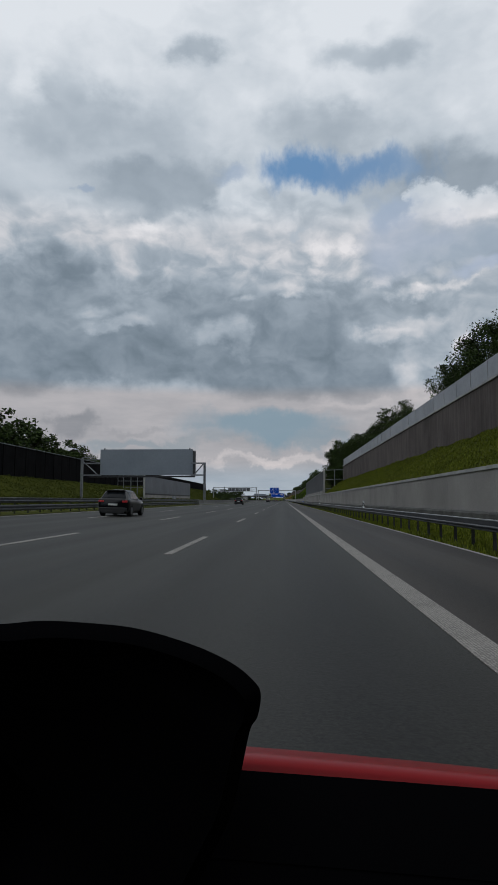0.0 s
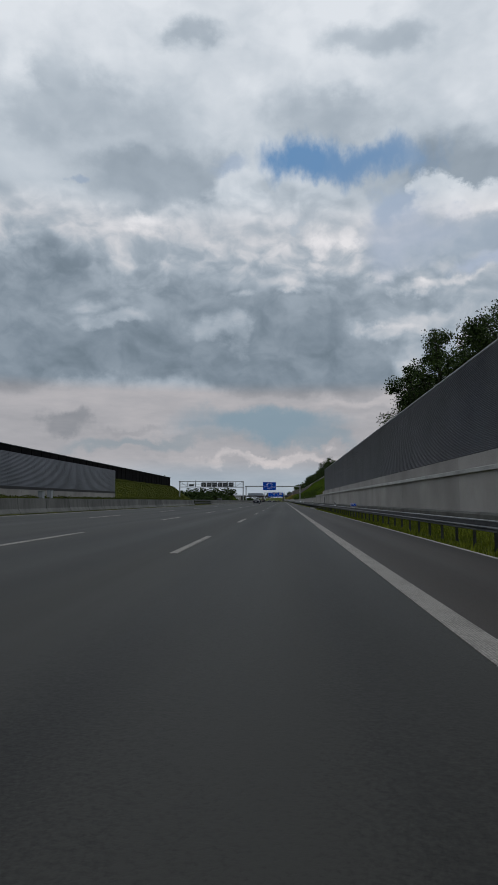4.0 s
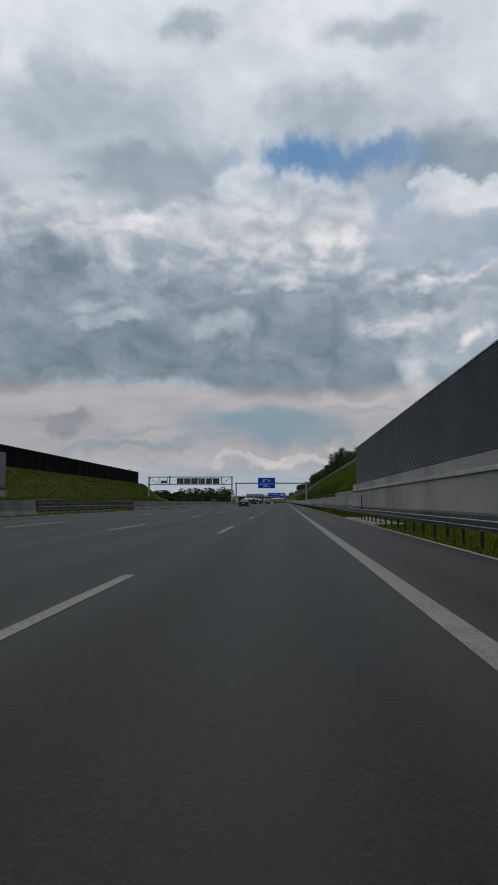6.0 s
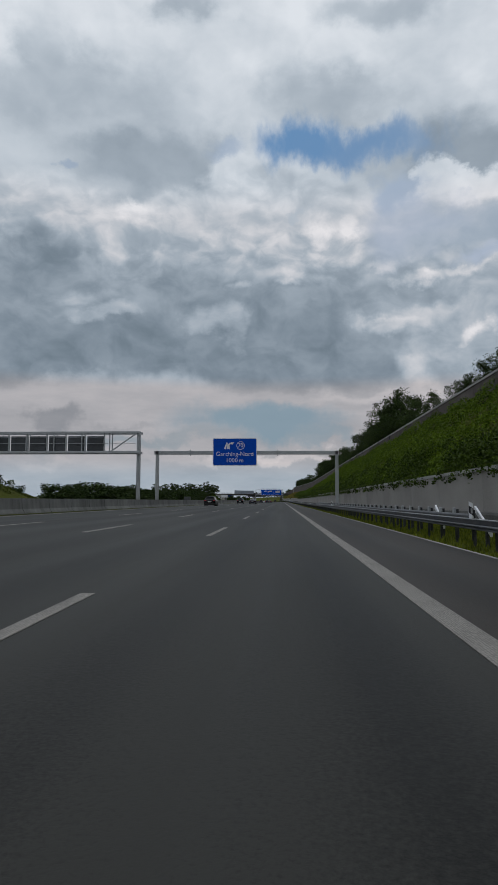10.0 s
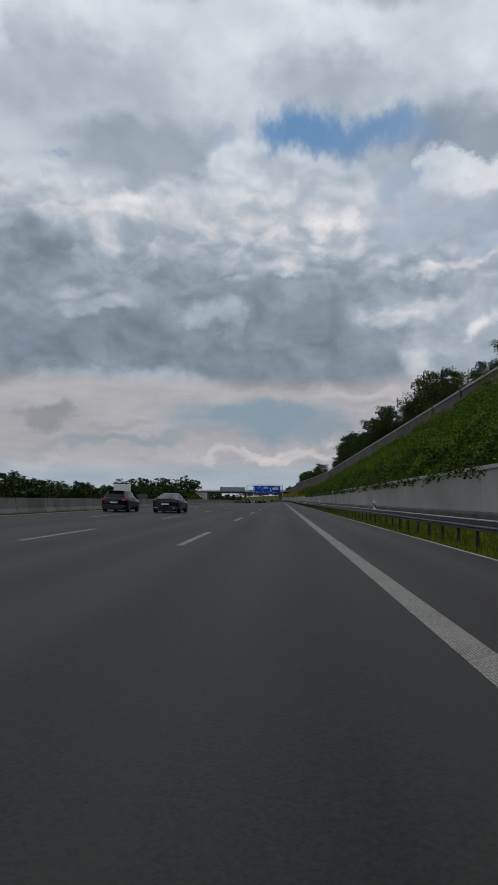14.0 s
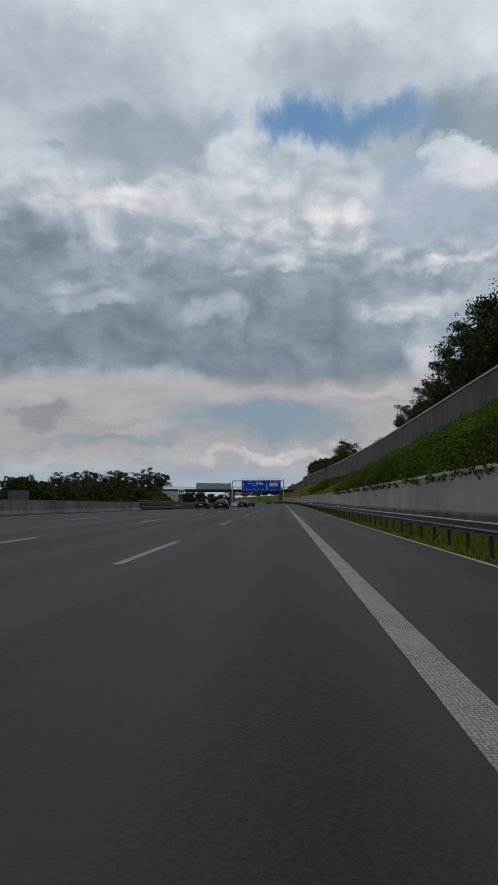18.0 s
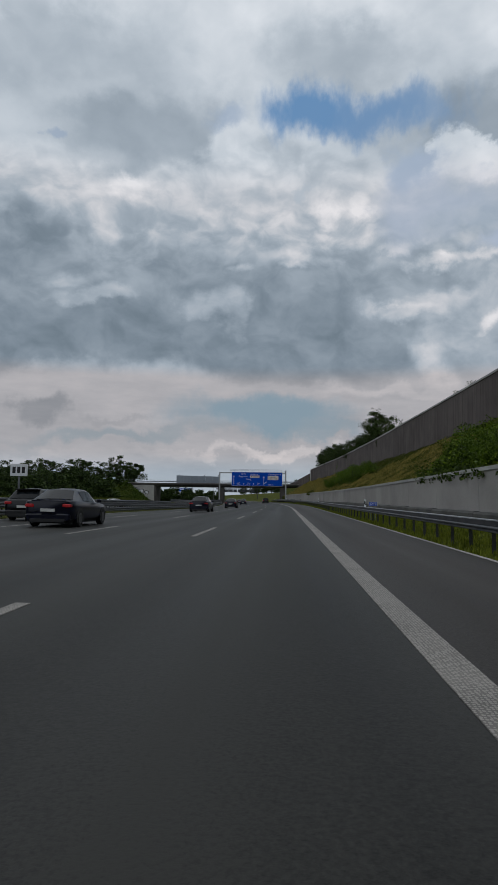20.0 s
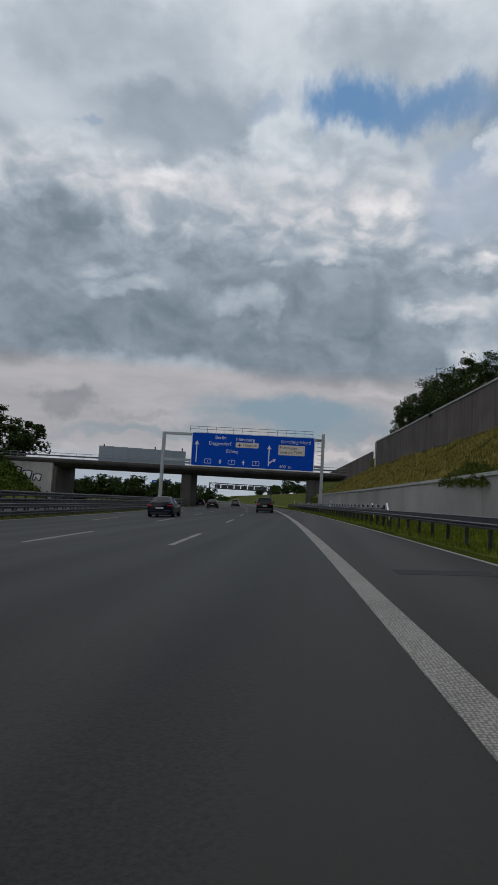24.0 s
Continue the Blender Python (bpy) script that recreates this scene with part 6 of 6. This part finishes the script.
    for f in (0.19, 0.81):
        for sx in (-1, 1):
            r = 0.32
            x0 = sx * (W - 0.22)
            x1 = sx * (W + 0.012)
            rim_line = [(math.cos(radians(-28 + 236 * k / 14)) * 0.375, r + 0.02 + math.sin(radians(-28 + 236 * k / 14)) * 0.375) for k in range(15)]
            v = [(xx, L * f + a, b) for xx in (sx * (W - 0.03), sx * (W + 0.004)) for a, b in rim_line]
            part("wheel_arch", Geo().add(v, [tuple(range(15)), tuple(range(29, 14, -1))] + [(i, (i + 1) % 15, 15 + (i + 1) % 15, 15 + i) for i in range(15)]), M_BLACK, t)
            tyre = part("wheel", Geo().tube([(x0, L * f, r), (x0 + sx * 0.03, L * f, r), (x1 - sx * 0.03, L * f, r), (x1, L * f, r)], [r - 0.03, r, r, r - 0.03], 20), M_RUBBER, t)
            part("rim", Geo().tube([(x1 - sx * 0.01, L * f, r), (x1 + sx * 0.006, L * f, r)], [0.21, 0.19], 14), M_RIM, tyre)
    return t


def paint_material(name, c, coat=0.12):
    m, n, l, b = material(name, 0.3, 0.0)
    b.inputs["Base Color"].default_value = (*c, 1)
    b.inputs["Coat Weight"].default_value = coat
    b.inputs["Coat Roughness"].default_value = 0.12
    b.inputs["Specular IOR Level"].default_value = 0.12
    return m


P_BLACK = paint_material("black_paint", (0.0030, 0.0033, 0.0048), 0.35)
P_NAVY = paint_material("navy_paint", (0.004, 0.005, 0.014), 0.35)
P_GREY = paint_material("slate_paint", (0.012, 0.015, 0.024), 0.40)
P_WHITE = paint_material("white_paint", (0.6, 0.6, 0.6))
P_SILVER = paint_material("silver_paint", (0.32, 0.33, 0.34))
P_RED = paint_material("red_paint", (0.23, 0.007, 0.010), 0.0)


def on_road(s, x):
    p = at(s, x, road_z(s, x))
    return pose(*p, 0, math.degrees(-math.atan(slope(s))), turn_at(s))


CARS = [
    ("small black hatchback seen from behind", P_BLACK, 34.0, -9.45, 4.2, 1.74, 1.48, "hatch"),
    ("dark slate fastback saloon seen from behind", P_GREY, 314.5, -8.3, 4.9, 1.9, 1.42, "fastback"),
    ("black hatchback with a white plate", P_BLACK, 416.2, -11.3, 4.35, 1.82, 1.5, "hatch"),
    ("dark blue saloon with red tail lamps", P_NAVY, 812.0, -7.5, 4.5, 1.8, 1.42, "sedan"),
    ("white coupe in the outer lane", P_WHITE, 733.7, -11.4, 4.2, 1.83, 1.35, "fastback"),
    ("dark grey van-like car with a pale roof", P_BLACK, 837.0, -0.2, 4.4, 1.84, 1.66, "van"),
    ("distant silver estate car", P_SILVER, 905.0, -4.2, 4.5, 1.8, 1.5, "van"),
    ("distant dark saloon beyond the sign", P_BLACK, 868.0, -7.8, 4.5, 1.8, 1.42, "sedan"),
    ("distant dark hatchback beyond the sign", P_GREY, 900.0, -11.6, 4.3, 1.8, 1.48, "hatch"),
    ("black hatchback with a raised tail beside a slate saloon", P_BLACK, 490.5, -11.5, 4.35, 1.82, 1.5, "hatch"),
    ("dark slate fastback beside a black hatchback", P_GREY, 491.5, -8.1, 4.9, 1.9, 1.42, "fastback"),
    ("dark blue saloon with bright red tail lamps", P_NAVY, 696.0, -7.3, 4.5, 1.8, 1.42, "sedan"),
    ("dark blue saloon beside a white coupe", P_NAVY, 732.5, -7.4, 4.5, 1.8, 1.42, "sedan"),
    ("dark hatchback ahead in the middle lane", P_BLACK, 131.0, -9.6, 4.2, 1.74, 1.48, "hatch"),
    ("black hatchback in the outer lane before the bend", P_BLACK, 668.0, -11.6, 4.35, 1.82, 1.5, "hatch"),
    ("dark blue saloon in a middle lane before the bend", P_NAVY, 662.0, -8.1, 4.6, 1.82, 1.42, "sedan"),
]
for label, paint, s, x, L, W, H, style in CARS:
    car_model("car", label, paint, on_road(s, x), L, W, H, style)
for label, s, x in (("white estate car on the opposite carriageway", 736.0, -25.5), ("white hatchback following on the opposite carriageway", 752.0, -29.0)):
    car_model("car", label, P_WHITE, on_road(s, x) @ pose(0, 0, 0, 0, 0, 180), 4.5, 1.8, 1.5, "van" if s < 740 else "hatch")

# ---------------------------------------------------------------- roadside small things
for k, s in enumerate((-9, 41, 91, 141, 191, 241, 289, 337, 385, 433, 482, 531, 579, 628, 677, 725, 774, 822, 868)):
    p = at(s, 5.14, verge_z(s) + 0.70)
    d = thing("delineator_post", "white plastic delineator with a black band on the rail", "delineator", "delineator posts", m=pose(*p, 0, 0, turn_at(s)))
    ring5 = ((-0.06, -0.02), (0.0, -0.055), (0.06, -0.02), (0.045, 0.05), (-0.045, 0.05))

    def sleeve(lo, hi, grow=1.0):
        v = [(x * grow, y * grow, z(x)) for z in (lo, hi) for x, y in ring5]
        return Geo().add(v, [(j, (j + 1) % 5, 5 + (j + 1) % 5, 5 + j) for j in range(5)] + [(4, 3, 2, 1, 0), (5, 6, 7, 8, 9)])

    part("foot", sleeve(lambda x: 0.065, lambda x: 0.17 - x * 0.8), M_WHITE, d)
    band = part("black_band", sleeve(lambda x: 0.17 - x * 0.8, lambda x: 0.37 - x * 0.8, 1.02), M_BLACK, d, "slanted black band")
    part("head", sleeve(lambda x: 0.37 - x * 0.8, lambda x: 0.50 - x * 0.5), M_WHITE, d)
    part("clamp", Geo().box((-0.03, -0.02, -0.03), (0.03, 0.05, 0.065)), M_POST, d)
    part("reflector", Geo().box((-0.025, -0.064, 0.2), (0.025, -0.056, 0.34)), M_RAILTOP, band)

# kilometre markers on the rail
def kilometre_sign(s, text):
    km = thing("kilometre_sign", "small blue kilometre sign on two posts by the guard rail", "sign", m=pose(*at(s, 5.25, verge_z(s)), 0, 0, turn_at(s)))
    plate = part("plate", flat_shape(rounded(-0.23, 0.23, 0.84, 1.06, 0.02), 0.0, 0.02), M_WHITE, km)
    part("plate_face", flat_shape(rounded(-0.215, 0.215, 0.855, 1.045, 0.015), -0.006, 0.006), M_BLUE, plate)
    lettering(text, 0.17, pose(0, -0.012, 0.95), plate)
    for x in (-0.12, 0.12):
        part("post", Geo().box((x - 0.015, 0.02, -0.2), (x + 0.015, 0.05, 0.86)), M_STEEL, km)


kilometre_sign(175.3, "520.5")
kilometre_sign(674.5, "520.0")

# mast in front of the wall, with a small lamp head
mast = thing("sensor_mast", "slim dark mast with a small head before the wall", "mast", m=pose(8.7, 262.8, -0.1))
part("pole", Geo().tube([(0, 0, -0.2), (0, 0, 2.05)], [0.07, 0.06], 10), M_POST, mast)
part("head", Geo().box((-0.28, -0.1, 2.0), (0.14, 0.1, 2.14), chamfer=0.02), M_CONC_CAP, mast)

# concrete slab beside the shoulder with rail feet on it
slab = solid("concrete_slab", Geo().sweep([(4.6, lambda s: verge_z(s) - 0.15), (4.6, lambda s: verge_z(s) + 0.09), (6.3, lambda s: verge_z(s) + 0.11), (6.3, lambda s: verge_z(s) - 0.15)], [224, 229, 234, 239]), M_CONC, "pale concrete slab under the guard rail", "slab")

# white end pieces where the second rail begins
for s in (336.6, 341.5, 798.5, 803):
    p = at(s, 5.55, verge_z(s))
    e = thing("rail_end", "white slanted end piece of a guard rail", "rail end", "rail ends", m=pose(*p, 0, 0, turn_at(s)))
    part("end_beam", Geo().beam((0, 0, 0.35), (0.25, 2.2, 1.02), 0.06, 0.15), M_WHITE, e)
    part("foot", Geo().box((-0.04, 0.3, -0.2), (0.04, 0.4, 0.5)), M_POST, e)

# pale board on two posts in the median
board2 = thing("median_sign", "plain white board on two steel posts in the median", "sign", m=pose(-18.5, 520, 0.4))
part("panel", Geo().box((-1.0, -0.03, 1.75), (1.0, 0.03, 2.55), chamfer=0.01), M_WHITE, board2)
for x in (-0.7, 0.7):
    part("post", Geo().box((x - 0.04, 0.03, -0.5), (x + 0.04, 0.11, 2.5)), M_STEEL, board2)

board3 = thing("median_sign", "small white board with dark characters in the median", "sign", m=pose(*at(678, -16.2, 0.0), 0, 0, turn_at(678)))
face = part("panel", Geo().box((-0.55, -0.03, 2.4), (0.55, 0.03, 3.15), chamfer=0.01), M_WHITE, board3)
for x in (-0.3, 0.0, 0.3):
    part("unreadable_word", Geo().box((x - 0.1, -0.038, 2.58), (x + 0.1, -0.03, 2.97)), M_BLACK, face)
part("post", Geo().box((-0.05, 0.03, -0.6), (0.05, 0.13, 3.1)), M_STEEL, board3)

# cabinets and boxes by the opposite verge
for s, x, w, h in ((232, -41.5, 1.0, 1.3), (236, -41.5, 0.8, 1.5)):
    cab = thing("roadside_cabinet", "grey metal roadside cabinet by the far wall", "cabinet", "roadside cabinets", m=pose(x, s, 1.3))
    part("body", Geo().box((-0.4, -w / 2, -0.4), (0.4, w / 2, h), chamfer=0.03), M_PANEL, cab)
    part("roof", Geo().box((-0.46, -w / 2 - 0.06, h), (0.46, w / 2 + 0.06, h + 0.08), chamfer=0.02), M_STEEL, cab)
    part("plinth", Geo().box((-0.42, -w / 2 - 0.02, -0.6), (0.42, w / 2 + 0.02, -0.4)), M_CONC, cab)


# small house and shed beyond the left fields
def shed(x, y, w, d, h, label):
    b = thing("shed", label, "building", m=pose(x, y, -0.9))
    part("wall", Geo().box((0, 0, 0), (w, d, h)), M_BRIDGE_L, b)
    part("roof", Geo().add([(-0.4, -0.4, h), (w + 0.4, -0.4, h), (w + 0.4, d + 0.4, h), (-0.4, d + 0.4, h), (-0.4, d / 2, h + 1.6), (w + 0.4, d / 2, h + 1.6)], [(0, 1, 5, 4), (2, 3, 4, 5), (0, 4, 3), (1, 2, 5), (3, 2, 1, 0)]), M_BRIDGE, b)
    for k in range(3):
        win = part("window", Geo().box((w * (0.15 + 0.3 * k), -0.05, h * 0.4), (w * (0.15 + 0.3 * k) + 1.1, 0.02, h * 0.75)), M_GLASS, b)
        part("frame", Geo().box((w * (0.15 + 0.3 * k) - 0.1, -0.08, h * 0.36), (w * (0.15 + 0.3 * k) + 1.2, -0.04, h * 0.4)), M_WHITE, win)


shed(-112, 800, 12, 8, 5.2, "pale farm shed with a brown roof behind hedges")
solid("trailer", Geo().box((-62.5, 716, -0.7), (-58.5, 718.4, 3.6), chamfer=0.08), M_BOXBACK, "dark grey box trailer parked behind the verge", "trailer")

# gantry and lamps beyond the bridge
far = truss_gantry(1010, -39.5, -15.5, 7.4, 5.4, "distant lattice gantry with display boxes beyond the bridge", [(-37.5 + k * 2.6, -35.5 + k * 2.6, 5.6, 7.0) for k in range(8)], M_POST)
far_sign = thing("direction_sign", "distant blue sign on two posts beyond the bridge", "sign", m=pose(-58.7, 1010, -0.9))
for x in (-3.0, 3.0):
    part("post", Geo().box((x - 0.12, -0.1, -0.2), (x + 0.12, 0.1, 8.1)), M_STEEL, far_sign)
rim = part("sign_panel", flat_shape(rounded(-3.9, 3.9, 6.1, 8.2, 0.15), -0.2, 0.08), M_WHITE, far_sign)
part("sign_face", flat_shape(rounded(-3.8, 3.8, 6.2, 8.1, 0.12), -0.208, 0.008), M_BLUE, rim)
for x, z, w in ((-1.9, 7.5, 2.4), (1.7, 7.5, 2.6), (-1.5, 6.7, 1.6)):
    part("unreadable_word", flat_shape([(x - w / 2, z - 0.16), (x + w / 2, z - 0.16), (x + w / 2, z + 0.16), (x - w / 2, z + 0.16)], -0.214, 0.006), M_WHITE, rim)
for x, y in ((-36, 960), (-33, 985)):
    p = thing("street_lamp", "slim grey lamp post beyond the bridge", "street lamp", m=pose(x, y, -0.9))
    part("pole", Geo().tube([(0, 0, 0), (0, 0, 8)], [0.1, 0.06], 8), M_STEEL, p)
    part("head", Geo().box((-0.9, -0.15, 7.9), (0.1, 0.15, 8.05), chamfer=0.02), M_STEEL, p)

# ---------------------------------------------------------------- the driven car's front, where the drive starts
own = thing("red_car", "open red car with a black dashboard at the start", "car", m=pose(0, 0, 0))
cam0 = pose(0, 0, EYE_H, 95.26, 0, 3.21)


def ahead(px, py, depth):
    """A place at that many metres before the driver's eye; px and py are slopes to the right and up."""
    return cam0 @ Vector((px * depth, py * depth, -depth))


def loft(rows, close=False):
    n = len(rows[0])
    g = Geo().add([p for r in rows for p in r], [(i * n + j, i * n + j + 1, (i + 1) * n + j + 1, (i + 1) * n + j) for i in range(len(rows) - 1) for j in range(n - 1)])
    return g


xs = [-0.55 + 0.055 * i for i in range(18)]
# instrument cowl: a rounded black hood over the dials
outline = [(-0.263, -0.326), (-0.263, -0.134), (-0.214, -0.125), (-0.168, -0.122), (-0.145, -0.12), (-0.118, -0.121), (-0.08, -0.125), (-0.042, -0.136), (-0.016, -0.148), (-0.001, -0.16), (0.004, -0.169), (0.002, -0.184), (-0.003, -0.193), (-0.008, -0.216), (-0.016, -0.25), (-0.028, -0.276), (-0.04, -0.299), (-0.054, -0.326)]
def rounded_line(pts, n=6):
    """Points on a smooth curve through pts."""
    out = []
    for i in range(len(pts) - 1):
        p = [Vector(pts[max(0, min(len(pts) - 1, i + j)) ]) for j in (-1, 0, 1, 2)]
        for k in range(n):
            f = k / n
            q = 0.5 * (2 * p[1] + (p[2] - p[0]) * f + (2 * p[0] - 5 * p[1] + 4 * p[2] - p[3]) * f * f + (3 * p[1] - p[0] - 3 * p[2] + p[3]) * f ** 3)
            out.append((q.x, q.y))
    return out + [pts[-1]]


outline = outline[:1] + rounded_line(outline[1:])
cowl_rows = []
for depth, k in ((0.36, 0.90), (0.375, 0.96), (0.40, 0.992), (0.42, 1.0), (0.47, 0.985), (0.56, 0.92)):
    cowl_rows.append([ahead((-0.111 + (x + 0.111) * k) / 0.42, (-0.235 + (y + 0.235) * k) / 0.42, depth) for x, y in outline])
cowl = loft(cowl_rows)
nk = len(outline)
cowl.f += [tuple(range(nk)), tuple(range(len(cowl_rows) * nk - 1, (len(cowl_rows) - 1) * nk - 1, -1))]
part("instrument_cowl", cowl, M_COCKPIT, own, "matt black cowl over the instruments", smooth=True)
dash_rows = [[Vector((x, d - 0.05 * x * x, z - 0.045 * x)) for x in xs] for d, z in ((0.592, 0.80), (0.588, 0.872), (0.575, 0.880), (0.50, 0.876), (0.43, 0.856), (0.36, 0.82), (0.31, 0.77), (0.29, 0.66), (0.29, 0.45))]
part("dashboard", loft(dash_rows), M_COCKPIT, own, "black plastic dashboard", smooth=True)
part("dash_seam", loft([[Vector((x, d - 0.05 * x * x, z - 0.045 * x)) for x in xs] for d, z in ((0.465, 0.8675), (0.462, 0.8665))]), M_COCKPIT, own)
hood_rows = [[Vector((x, d - 0.07 * x * x, z - 0.055 * x - 0.015 * x * x)) for x in [-0.52 + 0.1 * i for i in range(18)]] for d, z in ((0.60, 0.80), (0.602, 0.874), (0.66, 0.862), (0.80, 0.812), (1.0, 0.738), (1.2, 0.65), (1.4, 0.545), (1.6, 0.42), (1.7, 0.30), (1.72, 0.2))]
part("bonnet", loft(hood_rows), P_RED, own, "glossy red bonnet", smooth=True)
for x in (-0.5, 1.12):
    part("side_panel", Geo().box((x - 0.05, -2.2, 0.2), (x + 0.05, 1.45, 0.62), chamfer=0.03), P_RED, own)
part("floor_pan", Geo().box((-0.45, -2.2, 0.2), (1.07, 0.9, 0.26)), M_BLACK, own)
part("tail_panel", Geo().box((-0.5, -2.3, 0.2), (1.12, -2.2, 0.7), chamfer=0.03), P_RED, own)
for y in (1.05, -1.6):
    for x in (-0.48, 1.10):
        w = part("wheel", Geo().tube([(x - 0.1, y, 0.29), (x - 0.07, y, 0.29), (x + 0.07, y, 0.29), (x + 0.1, y, 0.29)], [0.26, 0.29, 0.29, 0.26], 20), M_RUBBER, own)
        part("rim", Geo().tube([(x - 0.105, y, 0.29), (x + 0.105, y, 0.29)], [0.18, 0.18], 14), M_RIM, w)
